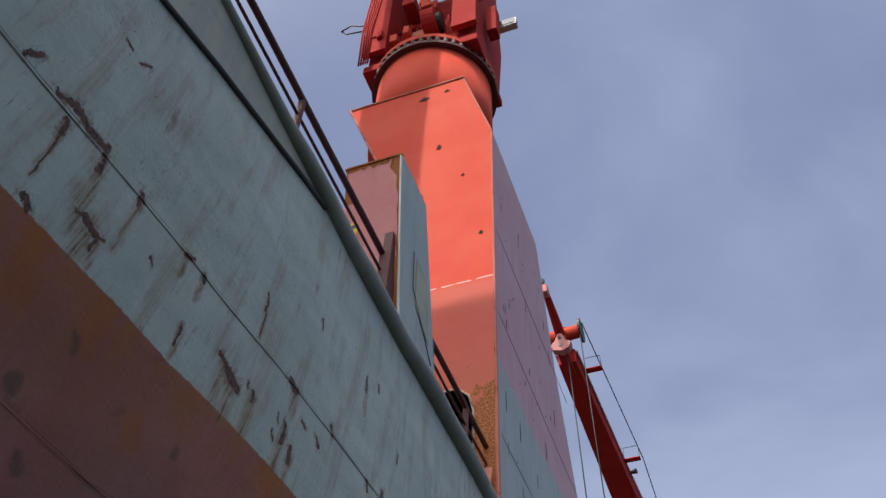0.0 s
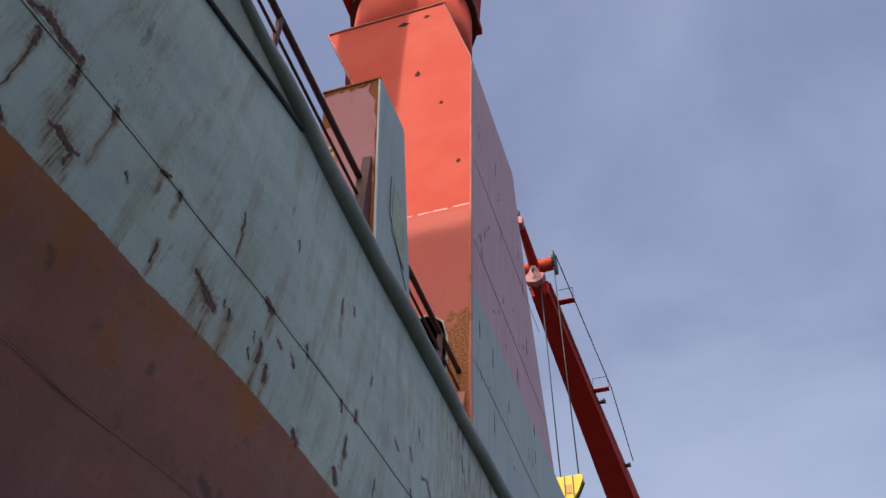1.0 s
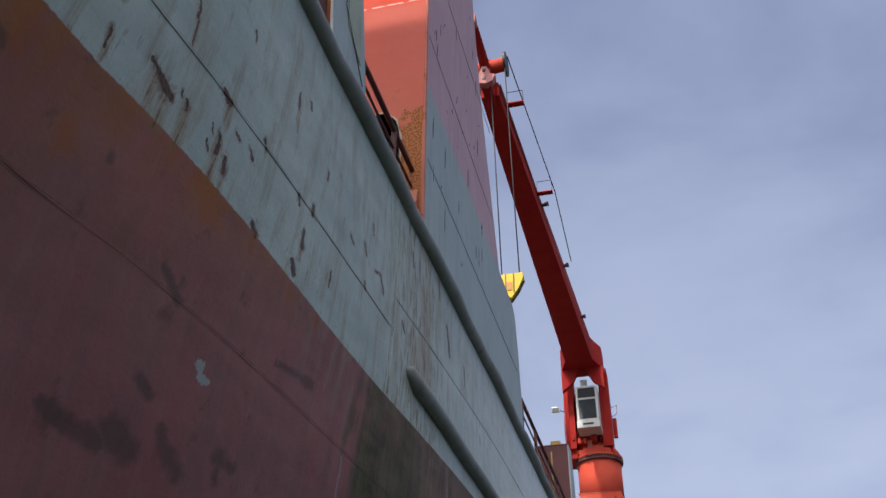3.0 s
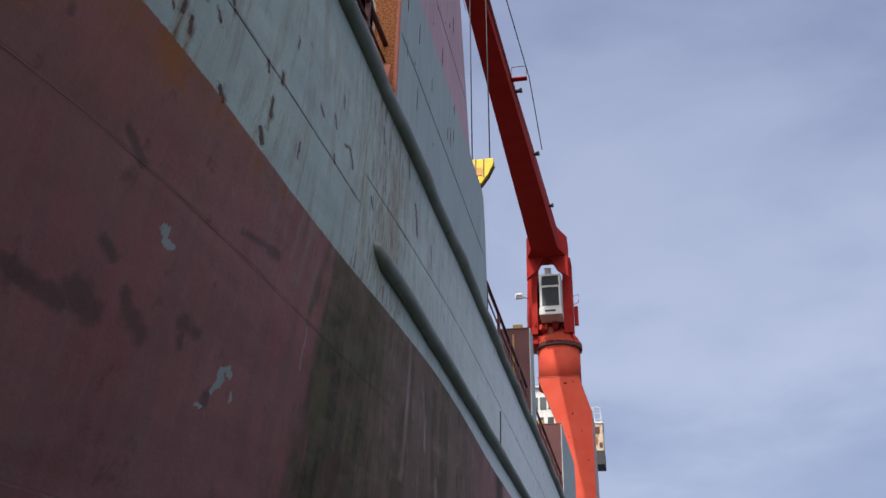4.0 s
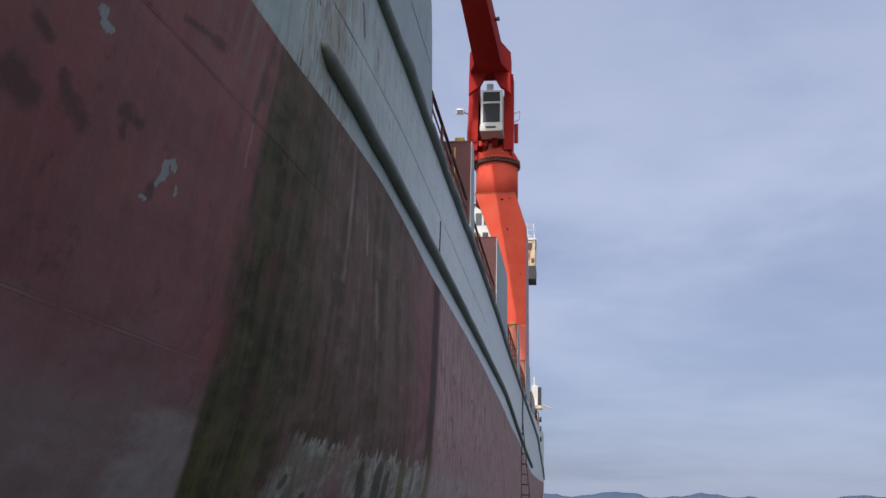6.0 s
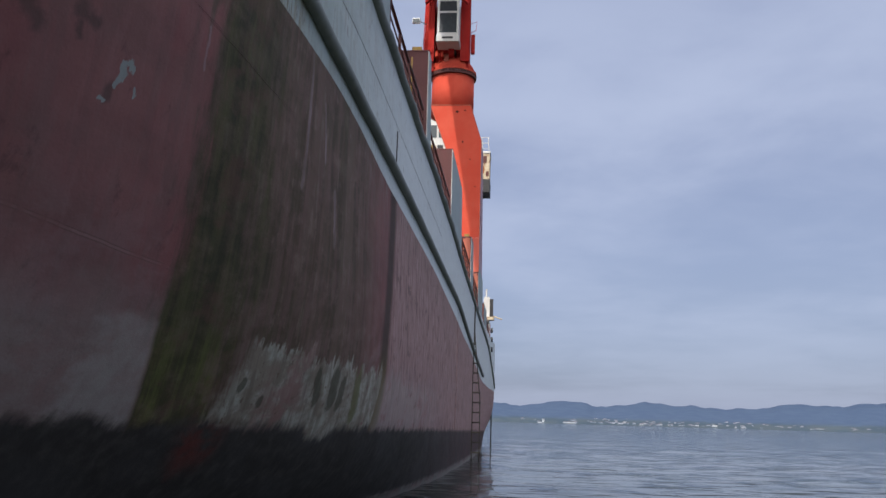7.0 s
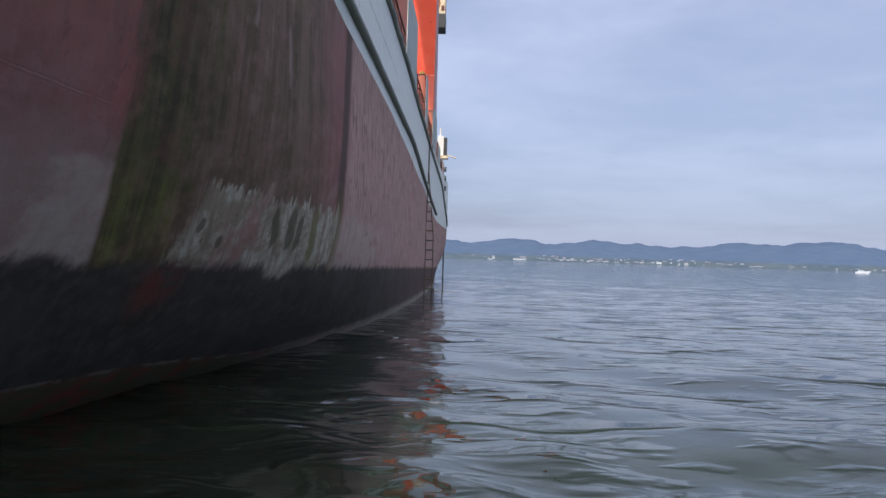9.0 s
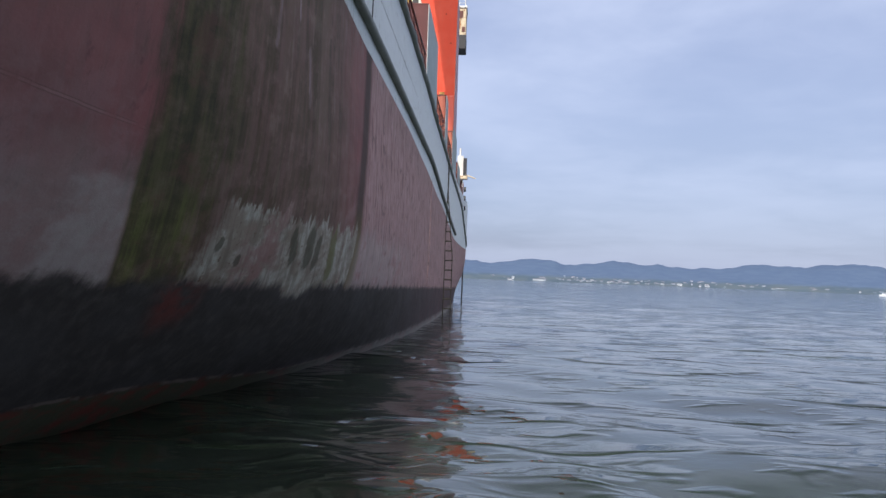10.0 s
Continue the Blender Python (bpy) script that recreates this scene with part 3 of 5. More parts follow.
def hermite(pts, t):
    """A smooth curve through a few stations."""
    if t <= pts[0][0]:
        return pts[0][1]
    if t >= pts[-1][0]:
        return pts[-1][1]
    i = max(k for k in range(len(pts) - 1) if pts[k][0] <= t)

    def slope(k):
        if k == 0 or k == len(pts) - 1:
            j = min(k, len(pts) - 2)
            return (pts[j + 1][1] - pts[j][1]) / (pts[j + 1][0] - pts[j][0])
        s0 = (pts[k][1] - pts[k - 1][1]) / (pts[k][0] - pts[k - 1][0])
        s1 = (pts[k + 1][1] - pts[k][1]) / (pts[k + 1][0] - pts[k][0])
        return 0 if s0 * s1 <= 0 else 2 * s0 * s1 / (s0 + s1)
    h = pts[i + 1][0] - pts[i][0]
    u = (t - pts[i][0]) / h
    return ((1 + 2 * u) * (1 - u) ** 2 * pts[i][1] + u * (1 - u) ** 2 * h * slope(i)
            + u * u * (3 - 2 * u) * pts[i + 1][1] + u * u * (u - 1) * h * slope(i + 1))


# ---- the ship's lines ----
WATERLINE = [(-14, -12.0), (0, -8.2), (8, -6.95), (13, -6.17), (20, -4.98), (26, -4.2), (33, -3.5), (45, -3.0), (56, -2.85), (77, -2.8), (88, -3.4), (100, -5.5), (112, -10.5)]
DECKLINE = [(-14, -3.3), (2, -3.0), (7, -2.87), (12, -2.8), (25, -2.77), (44, -2.8), (60, -2.8), (90, -2.6), (100, -2.35), (106, -3.2), (112, -7)]
FULLNESS = [(4, 1.7), (10, 3.0), (16, 5.0), (21, 6.5)]
FENDER_Z = [(-14, 12.6), (0, 11.35), (2.8, 10.9), (3.5, 10.78), (4.5, 10.64), (5.3, 10.55), (6.2, 10.48), (8, 10.41), (12, 10.38), (16, 10.43), (24, 10.41), (30, 10.5), (38, 10.5), (45, 10.3), (62, 10.0), (86, 9.2), (100, 5.8)]
LOW_FENDER_Z = [(10.4, 7.93), (41, 7.93), (55, 7.2), (76, 5.98)]
MIDSHIP, TOP = -12.2, 10.44


def side(y, z):
    d, w = hermite(DECKLINE, y), hermite(WATERLINE, y)
    return d - (d - w) * min(max(1 - z / 9.7, 0), 1.2) ** hermite(FULLNESS, y)


ship = empty("cargo_ship", "large old cargo ship with blue-grey topsides and worn red-brown hull", "ship")


def hull_plating():
    bm = bmesh.new()
    ys = [-14 + i * 0.5 for i in range(253)]
    for mirror in (False, True):
        rows = []
        for y in (ys if not mirror else ys[::6]):
            top = max(TOP, hermite(FENDER_Z, y))
            zs = [-1.2 + (top + 1.2) * k / 46 for k in range(47)]
            rows.append([bm.verts.new(((2 * MIDSHIP - side(y, z)) if mirror else side(y, z), y, z)) for z in (zs if not mirror else zs[::23])])
        for a, b in zip(rows, rows[1:]):
            for k in range(len(a) - 1):
                bm.faces.new((a[k], b[k], b[k + 1], a[k + 1]))
    return part("hull_plating", bm, HULL, ship, "worn steel plating with rust runs and green slime", True)


hull_plating()
bm = bmesh.new()
deck_rows = []
for i in range(43):
    y = -14 + 3 * i
    y = min(y, 112)
    deck_rows.append((bm.verts.new((side(y, TOP) - 0.01, y, TOP - 0.05)), bm.verts.new((2 * MIDSHIP - side(y, TOP) + 0.01, y, TOP - 0.05))))
for a, b in zip(deck_rows, deck_rows[1:]):
    bm.faces.new((a[0], b[0], b[1], a[1]))
part("deck_plating", bm, BROWN, ship)
bm = bmesh.new()
stern = [bm.verts.new((side(-14, z), -14, z)) for z in (-1.2, 1, 3, 5, 7, 9, TOP)] + [bm.verts.new((2 * MIDSHIP - side(-14, z), -14, z)) for z in (TOP, 5, -1.2)]
bm.faces.new(stern)
part("transom", bm, HULL, ship)

# round fenders along the side
ys = [-13.5 + 0.5 * i for i in range(227)]
girth = [0.06 + 0.072 * min(max((y - 3.2) / 2.8, 0), 1) for y in ys]
wave = [0.012 * math.sin(y * 1.7) + 0.008 * math.sin(y * 4.1 + 1) for y in ys]
part("upper_fender", bar([(side(y, hermite(FENDER_Z, y)) + 0.01 + w, y, hermite(FENDER_Z, y) + w) for y, w in zip(ys, wave)], girth, 14), FEND, ship, "dented half-round fender pipe", True)
ys = [10.5 + 0.7 * i for i in range(94)]
pts = [(side(y, hermite(LOW_FENDER_Z, y)) + 0.05, y, hermite(LOW_FENDER_Z, y) + 0.01 * math.sin(y * 2.3)) for y in ys]
pts = [(side(10.15, 8.03) - 0.05, 10.15, 8.03), (side(10.25, 8.01) + 0.01, 10.25, 8.01)] + pts
part("lower_fender", bar(pts, [0.04, 0.09] + [0.112] * 94, 14), FEND, ship, "dented half-round fender pipe", True)
# a dark bar drawn for the shadow gap under the lip of the stern's bulwark
LIP = [(-4.0, 8.6), (0.0, 9.25), (2.2, 9.79), (2.86, 10.0), (3.42, 10.13), (4.13, 10.29), (4.82, 10.44), (5.3, 10.52)]
pts = [(side(y, z) + 0.012, y, z) for y, z in [(-4 + 0.5 * i, hermite(LIP, -4 + 0.5 * i)) for i in range(19)]]
part("lip_shadow_bar", bar(pts, 0.032, 8), STEEL, ship, "", True)


def ease(t, a, b):
    u = min(max((t - a) / (b - a), 0), 1)
    return u * u * (3 - 2 * u)


def bead(y0, y1, height, r, step=0.3):
    """A weld seam lying on the plating."""
    n = int((y1 - y0) / step)
    pts = []
    for i in range(n + 1):
        y = y0 + (y1 - y0) * i / n
        z = height(y) + 0.005 * math.sin(y * 5.3)
        pts.append((side(y, z) - r * 0.55, y, z))
    return part("weld_seam", bar(pts, [r * (0.85 + 0.3 * abs(math.sin(i * 1.9))) for i in range(n + 1)], 6), HULL, ship, "", True)


bead(-6, 9.5, lambda y: 8.09 + 0.17 * ease(y, 1.0, 4.0), 0.016)
bead(9.5, 34, lambda y: 8.60 + 0.52 * ease(y, 6.0, 17.0), 0.014)
bead(-4, 11, lambda y: 6.50 - 0.17 * ease(y, 4.0, 11.0), 0.004)
# the steel bar at 20.6 is no weld: it draws a dark upright slot
for sy, z0, z1, r, mat in ((9.56, 7.4, 10.3, 0.008, HULL), (20.6, 8.15, 9.0, 0.02, STEEL), (44.3, 2.0, 7.7, 0.035, HULL)):
    pts = [(side(sy, z0 + (z1 - z0) * i / 12) + 0.004, sy + 0.01 * math.sin(i * 2.1), z0 + (z1 - z0) * i / 12) for i in range(13)]
    part("weld_seam", bar(pts, r, 6), mat, ship, "", True)


# ---- bulwark boxes and railings on the deck's edge ----
def stripes(parent, x0, x1, y, z0, z1):
    """A yellow plate with black slanting bars."""
    plate = part("warning_plate", box(x0, x1, y - 0.012, y, z0, z1, 0.003), YELLOW, parent, "yellow and black striped warning plate")
    w, h = x1 - x0, z1 - z0
    for k in (0.12, 0.42, 0.72):
        zc = z0 + h * k
        part("stripe", prism([(x0 + 0.01, zc), (x1 - 0.01, zc + h * 0.16), (x1 - 0.01, zc + h * 0.30), (x0 + 0.01, zc + h * 0.14)], "y", y - 0.017, y - 0.013), BLACK, plate)


def bulwark_box(y0, y1, top, x_in=-3.66, lean=0.42, mat=PINK, marked=True):
    ob = empty("bulwark_box", "tall rusty steel box with blue-grey side on the deck edge", "box", "boxes along the deck edge")
    xo = side(y0, 10.0) + 0.03
    bm = bmesh.new()
    hexa(bm, ((x_in, y0, 10.4), (xo, y0, 10.4), (xo, y1, 10.4), (x_in, y1, 10.4)),
         ((x_in, y0 - lean, top - 0.02), (xo, y0 - lean, top), (xo, y1 - 0.7, top), (x_in, y1 - 0.7, top - 0.02)))
    part("end_panel", soften(bm, 0.02), mat, ob, "pink steel with rusty edges")
    bm = bmesh.new()
    hexa(bm, ((xo + 0.003, y0 + 0.012, 10.42), (xo + 0.02, y0 + 0.012, 10.42), (xo + 0.02, y1 + 0.05, 10.42), (xo + 0.003, y1 + 0.05, 10.42)),
         ((xo + 0.003, y0 - lean + 0.012, top - 0.005), (xo + 0.02, y0 - lean + 0.012, top - 0.005), (xo + 0.02, y1 - 0.66, top - 0.005), (xo + 0.003, y1 - 0.66, top - 0.005)))
    part("side_panel", soften(bm, 0.006), GREY, ob, "blue-grey side plate")
    part("corner_bead", bar([(xo, y0 - 0.004, 10.5), (xo, y0 - lean * 0.5 - 0.004, 10.4 + (top - 10.4) * 0.5), (xo, y0 - lean - 0.004, top - 0.02)], [0.02, 0.014, 0.014], 6), WHITE, ob, "chipped pale corner")
    part("top_flange", box(x_in - 0.02, xo + 0.02, y0 - lean - 0.02, y0 - lean + 0.06, top - 0.03, top + 0.01, 0.008), RUST if y0 < 10 else BROWN, ob, "rusty top flange")
    rr = random.Random(int(y0 * 10))
    for side_x, wdt in ((xo - 0.006, -1), (x_in + 0.006, 1)):
        pts = []
        for i in range(15):
            z = top - 0.01 - (top - 10.6) * (i / 14.0) * (1.0 if wdt < 0 else 0.25)
            pts.append((side_x + wdt * rr.uniform(0.01, 0.10) * (1.6 if i > 9 or i < 2 else 0.6), z))
        outline = [(side_x, q[1]) for q in pts] + pts[::-1]
        bm = bmesh.new()
        y_of = lambda z: y0 - lean * (z - 10.4) / (top - 10.4) - 0.006
        cols = [(bm.verts.new((side_x, y_of(q[1]), q[1])), bm.verts.new((q[0], y_of(q[1]), q[1]))) for q in pts]
        for a, b in zip(cols, cols[1:]):
            bm.faces.new((a[0], b[0], b[1], a[1]))
        part("rust_edge", bm, RUST if y0 < 10 else BROWN, ob, "orange rust along the edge")
    n = 12
    bm = bmesh.new()
    cols = []
    for i in range(n + 1):
        x = x_in + (xo - x_in) * i / n
        z = top - rr.uniform(0.04, 0.14)
        cols.append((bm.verts.new((x, y0 - lean - 0.004, top - 0.01)), bm.verts.new((x, y0 - lean * (z - 10.4) / (top - 10.4) - 0.006, z))))
    for a, b in zip(cols, cols[1:]):
        bm.faces.new((a[0], b[0], b[1], a[1]))
    part("rust_edge", bm, RUST if y0 < 10 else BROWN, ob, "orange rust along the edge")
    if marked:
        stripes(ob, x_in - 0.02, x_in + 0.22, y0 - lean * 0.62, 12.1, 12.75)
    return ob


def stanchion(ob, x, y, z=TOP, h=1.12):
    part("post", box(x - 0.035, x + 0.035, y - 0.03, y + 0.03, z - 0.02, z + h, 0.006), RAIL, ob)


def railing(y0, y1, posts, x=-3.0, top=11.6, z=TOP):
    ob = empty("railing", "dark red-brown steel pipe railing on the deck edge", "railing", "deck railings")
    part("top_rail", bar([(x, y0, top), (x, (y0 + y1) / 2, top + 0.01), (x, y1, top)], 0.042, 10), RAIL, ob, "", True)
    for zz in (top - 0.32, top - 0.64):
        part("rail", bar([(x, y0, zz), (x, y1, zz)], 0.02, 8), RAIL, ob, "", True)
    for p in posts:
        stanchion(ob, x, p, z, top - z)
    return ob


bulwark_box(6.87, 8.05, 13.5)
railing(-6.0, 6.72, (-3.2, -0.6, 1.9, 4.3, 6.62), x=-3.02)
railing(8.22, 10.72, (8.24, 9.66), x=-2.98)
locker = empty("gusset_plate", "rusty brown steel gusset against the box", "gusset")
part("plate", prism([(6.55, 10.42), (6.86, 10.42), (6.76, 12.0), (6.60, 12.0)], "x", -3.02, -2.9, 0.01), RAIL, locker)
gusset = empty("gusset_plate", "rusty brown steel gusset against the mast", "gusset")
part("plate", prism([(10.35, 10.42), (11.0, 10.42), (10.8, 11.6), (10.7, 11.6)], "x", -3.0, -2.88, 0.01), RED_OLD, gusset)
# markings on the box's side: a half-painted yellow square
mark = empty("painted_square", "faded yellow painted square with dark outline on the grey side", "marking")
xm = side(7, 10) + 0.055
part("yellow_patch", prism([(7.25, 11.25), (7.75, 11.0), (7.6, 12.0), (7.2, 12.1)], "x", xm, xm + 0.004), plain("faded_yellow", (0.36, 0.40, 0.29), 0.6, 0, 20, 0.5), mark)
part("outline", bar([(xm + 0.004, 7.08, 12.1), (xm + 0.004, 7.14, 11.45), (xm + 0.004, 7.85, 10.75)], 0.006, 6), STEEL, mark)

# BROWN on the first two puts the shade of their faces into the colour
for y0, y1, top, x_in, mat in ((26.8, 28.0, 13.5, -3.7, BROWN), (37.7, 45.0, 13.65, -4.2, BROWN), (54.6, 57.5, 13.25, -3.62, RED_OLD), (65.2, 67.6, 12.8, -3.55, RED_OLD), (75.5, 82.0, 11.9, -3.45, RED_OLD)):
    ob = bulwark_box(y0, y1, top, x_in, 0.15, mat, y0 < 45)
    if y0 < 60:
        part("vent_cap", box(x_in + 0.42, x_in + 0.72, y0, y0 + 0.3, top, top + 0.2, 0.03), OCHRE, ob, "small yellowish cap")
    if y0 < 30:
        part("pipe", bar([(x_in + 0.45, y0 - 0.14, top - 0.2), (x_in + 0.45, y0 - 0.06, 11.6)], 0.022, 8), OCHRE, ob, "thin yellow pipe", True)
for y0, y1 in ((19.0, 26.5), (28.3, 37.4), (45.3, 54.3), (57.8, 65.0), (68.0, 75.2), (82.5, 92.0)):
    n = max(2, int((y1 - y0) / 1.8))
    railing(y0, y1, [y0 + 0.05 + (y1 - y0 - 0.1) * i / n for i in range(n + 1)], x=-2.84, top=11.55)


# ---- deck cranes ----
def fork_arm(house, x, zc, inner):
    """One side plate of the crane's house, with a flange along its edges."""
    prof = [(-1.15, zc + 2.95), (0.9, zc + 2.95), (1.35, zc + 6.5), (0.9, zc + 10.3), (-0.55, zc + 10.4), (-1.35, zc + 9.7), (-1.25, zc + 6.0)]
    leg = part("side_frame", prism(prof, "x", x - 0.27, x + 0.27, 0.03), RED_DARK, house, "deep red steel side frame")
    part("pin_cap", tube(bmesh.new(), [(x - 0.3, -0.75, zc + 9.75), (x + 0.3, -0.75, zc + 9.75)], 0.26, 16), RED_DARK, leg)
    part("edge_flange", box(x - 0.36, x + 0.36, -1.50, -1.32, zc + 3.6, zc + 9.3, 0.01), RED_DARK, leg)
    part("foot", box(x - 0.34, x + 0.34, -1.3, 1.0, zc + 2.88, zc + 3.2, 0.03), RED_DARK, leg)
    return leg


def floodlight(ob, p, d):
    x, y, z = p
    lamp = part("floodlight", box(x - 0.3, x + 0.3, y - 0.12, y + 0.12, z - 0.2, z + 0.2, 0.05), LAMP, ob, "grey floodlight on a bracket")
    part("lens", box(x - 0.25, x + 0.25, y - 0.135, y - 0.118, z - 0.15, z + 0.15, 0.004), GLASS, lamp)
    part("bracket", bar([(x - d * 0.3, y, z - 0.05), (x - d * 0.8, y, z - 0.3)], 0.035, 8), STEEL, lamp)


def cab(ob, x, y, z):
    """The driver's cab, hanging between the side frames."""
    c = part("cab", box(x - 0.82, x + 0.82, y, y + 1.7, z, z + 3.3, 0.12), WHITE, ob, "white driver's cab with large windows")
    part("cab_floor", box(x - 0.86, x + 0.86, y - 0.10, y + 1.6, z - 0.12, z + 0.42, 0.06), WHITE, c)
    part("step_slot", box(x - 0.42, x + 0.38, y - 0.125, y - 0.09, z + 0.1, z + 0.26, 0.02), BLACK, c)
    part("front_window", prism([(x - 0.64, z + 0.62), (x + 0.64, z + 0.62), (x + 0.64, z + 2.15), (x - 0.64, z + 2.15)], "y", y - 0.02, y - 0.004), GLASS, c)
    part("upper_window", prism([(x - 0.66, z + 2.32), (x + 0.66, z + 2.32), (x + 0.62, z + 3.1), (x - 0.62, z + 3.1)], "y", y - 0.02, y - 0.004), GLASS, c)
    part("glazing_bar", box(x - 0.7, x + 0.7, y - 0.03, y - 0.005, z + 2.17, z + 2.30, 0.006), WHITE, c)
    part("wiper", bar([(x - 0.05, y - 0.045, z + 2.2), (x + 0.48, y - 0.045, z + 1.35)], 0.022, 6), BLACK, c)
    part("seat_back", box(x - 0.32, x + 0.30, y + 0.01, y + 0.03, z + 1.45, z + 2.05, 0.01), LAMP, c)


def crane(y0, zc, xc, x_in, slew, house_shift=0.0, name_label=""):
    """A mast that grows out of the ship's side, with a slewing house on top. zc is the height of its shoulder."""
    xr = -2.8
    ob = empty("deck_crane", name_label, "crane", "deck cranes")
    R = 1.68
    yc = y0 + 1.75
    xl, xt0, xt1 = x_in, xc - 1.5, xc + 1.5
    y_top, y_low = y0 + 3.4, y0 + 5.9
    # body without its front: rings of corners from the deck up
    levels = [(10.38, xl, xr, y_low + 0.4), (13.45, xl, xr, y_low), (zc - 6.2, xl, xr, y_top + 1.0), (zc - 2.75, xt0 + (xl - xt0) * 0.4435, xr, y_top), (zc, xt0, xt1, y0 + 3.2)]
    bm = bmesh.new()
    rings = []
    for i, (z, a, b, yb) in enumerate(levels):
        drop = 1.5 if i == 4 else 0.0
        rings.append([bm.verts.new(p) for p in ((a, y0, z), (max(a, xl) + 0.02, yb, z - drop), (b, yb, z - drop), (b, y0, z))])
    for q, w in zip(rings, rings[1:]):
        for j in range(3):
            bm.faces.new((q[j], q[j + 1], w[j + 1], w[j]))
    bm.faces.new(rings[-1])
    part("mast_body", bm, RED, ob, "red steel mast with slanted shoulders")
    # the front plate, with a rounded doorway through it
    bm = bmesh.new()
    out = [(xl, 10.38), (xr, 10.38), (xr, 13.45), (xr, zc - 2.75), (xt1, zc), (xt0, zc), (xl, zc - 6.2)]
    door = [(xl + 0.38, 10.55), (xl + 1.12, 10.55), (xl + 1.12, 12.35), (xl + 1.04, 12.68), (xl + 0.84, 12.86), (xl + 0.64, 12.86), (xl + 0.46, 12.7), (xl + 0.38, 12.35)]
    loops = []
    for loop in (out, door):
        vs = [bm.verts.new((x, y0 - 0.012, z)) for x, z in loop]
        loops += [bm.edges.new((vs[i], vs[(i + 1) % len(vs)])) for i in range(len(vs))]
    bmesh.ops.triangle_fill(bm, edges=loops, use_beauty=True)
    part("front_plate", bm, FRONT, ob, "orange-red front plate, rusty at its foot")
    # a black sheet takes the place of the unlit inside
    part("dark_sheet", box(xl + 0.1, xr - 0.06, y0 + 0.9, y0 + 0.96, 10.4, 13.2, 0), BLACK, ob, "black sheet drawn for the unlit inside of the mast")
    frame_pts = [(x, y0 - 0.03, z) for x, z in door]
    part("door_frame", bar(frame_pts + frame_pts[:1], 0.02, 8), CREAM, ob, "yellowish frame of an open doorway", True)
    # plate edges that stand proud
    part("shoulder_edge", bar([(xt0 - 0.03, y0 - 0.02, zc), (xt1 + 0.03, y0 - 0.02, zc)], 0.035, 8), RED_OLD, ob)
    part("shoulder_edge", bar([(xt1 + 0.02, y0 - 0.02, zc), (xt1 + 0.02, y0 + 3.2, zc - 1.5)], 0.035, 8), RED_OLD, ob)
    part("shoulder_edge", bar([(xt0 - 0.02, y0 - 0.02, zc), (xl - 0.01, y0 - 0.02, zc - 6.2)], 0.03, 8), RED_OLD, ob)
    part("corner_weld", bar([(xr, y0 - 0.01, 10.4), (xr, y0 - 0.01, 13.5), (xr, y0 - 0.01, zc - 2.75), (xt1, y0 - 0.01, zc)], [0.035, 0.03, 0.018, 0.018], 8), RED_OLD, ob)
    # side plates facing the water
    sx = xr + 0.004
    part("side_plate", prism([(y0 + 0.01, 13.43), (y_low + 0.02, 13.43), (y_top + 1.0, zc - 6.2), (y_top, zc - 2.8), (y0 + 0.01, zc - 2.8)], "x", sx, sx + 0.012), RED_SHADED, ob, "red side plate, painted pinkish for its shade")
    part("side_plate", prism([(y0 + 0.02, 10.4), (y_low + 2.3, 10.4), (y_low + 2.28, 11.2), (y_low + 2.0, 12.6), (y_low + 1.75, 13.3), (y_low + 1.5, 13.42), (y0 + 0.02, 13.42)], "x", sx - 0.06, sx + 0.016), GREY, ob, "blue-grey lower side plate")
    for za, zb in ((14.6, 14.4), (16.9, 16.8)):
        part("weld_seam", bar([(sx + 0.014, y0 + 0.1, za), (sx + 0.014, y_low - 0.6, zb)], 0.007, 6), RED_SHADED, ob)
    part("weld_seam", bar([(sx + 0.018, y0 + 0.1, 11.9), (sx + 0.018, y_low + 1.8, 11.9)], 0.007, 6), GREY, ob)
    rng = random.Random(int(y0))
    for k in range(44):
        py, pz = y0 + rng.uniform(0.3, 4.2), rng.uniform(11, zc - 4.0)
        pw, ph = rng.uniform(0.008, 0.03), rng.choice((0.05, 0.08, 0.14, 0.3, 0.45))
        part("rust_scab", prism([(py, pz), (py + pw * 0.7, pz + ph * 0.2), (py + pw * 0.5, pz + ph), (py - pw * 0.4, pz + ph * 0.6)], "x", sx + 0.016, sx + 0.02), SCAB, ob)
    for px, pz, w, h in ((xc + 0.35, zc - 0.55, 0.32, 0.14), (xc + 1.0, zc - 0.45, 0.18, 0.10), (xc + 0.9, zc - 2.9, 0.14, 0.18), (xc + 1.5, zc - 4.2, 0.1, 0.09), (xc + 0.6, zc - 4.6, 0.09, 0.09), (xc + 1.9, zc - 6.3, 0.1, 0.1)):
        part("rust_scab", prism([(px, pz), (px + w * 0.6, pz - h * 0.4), (px + w, pz + h * 0.2), (px + w * 0.5, pz + h), (px + w * 0.2, pz + h * 0.5)], "y", y0 - 0.018, y0 - 0.0125), SCAB, ob)
    # round head, flange and bolts
    part("round_head", tube(bmesh.new(), [(xc, yc, zc - 0.4), (xc, yc, zc + 2.7)], R - 0.06, 48), RED, ob, "round red mast head", True)
    part("flange", tube(bmesh.new(), [(xc, yc, zc + 2.95), (xc, yc, zc + 3.12)], R + 0.10, 48), RED, ob)
    part("flange", tube(bmesh.new(), [(xc, yc, zc + 2.64), (xc, yc, zc + 2.76)], R + 0.10, 48), RAIL, ob)
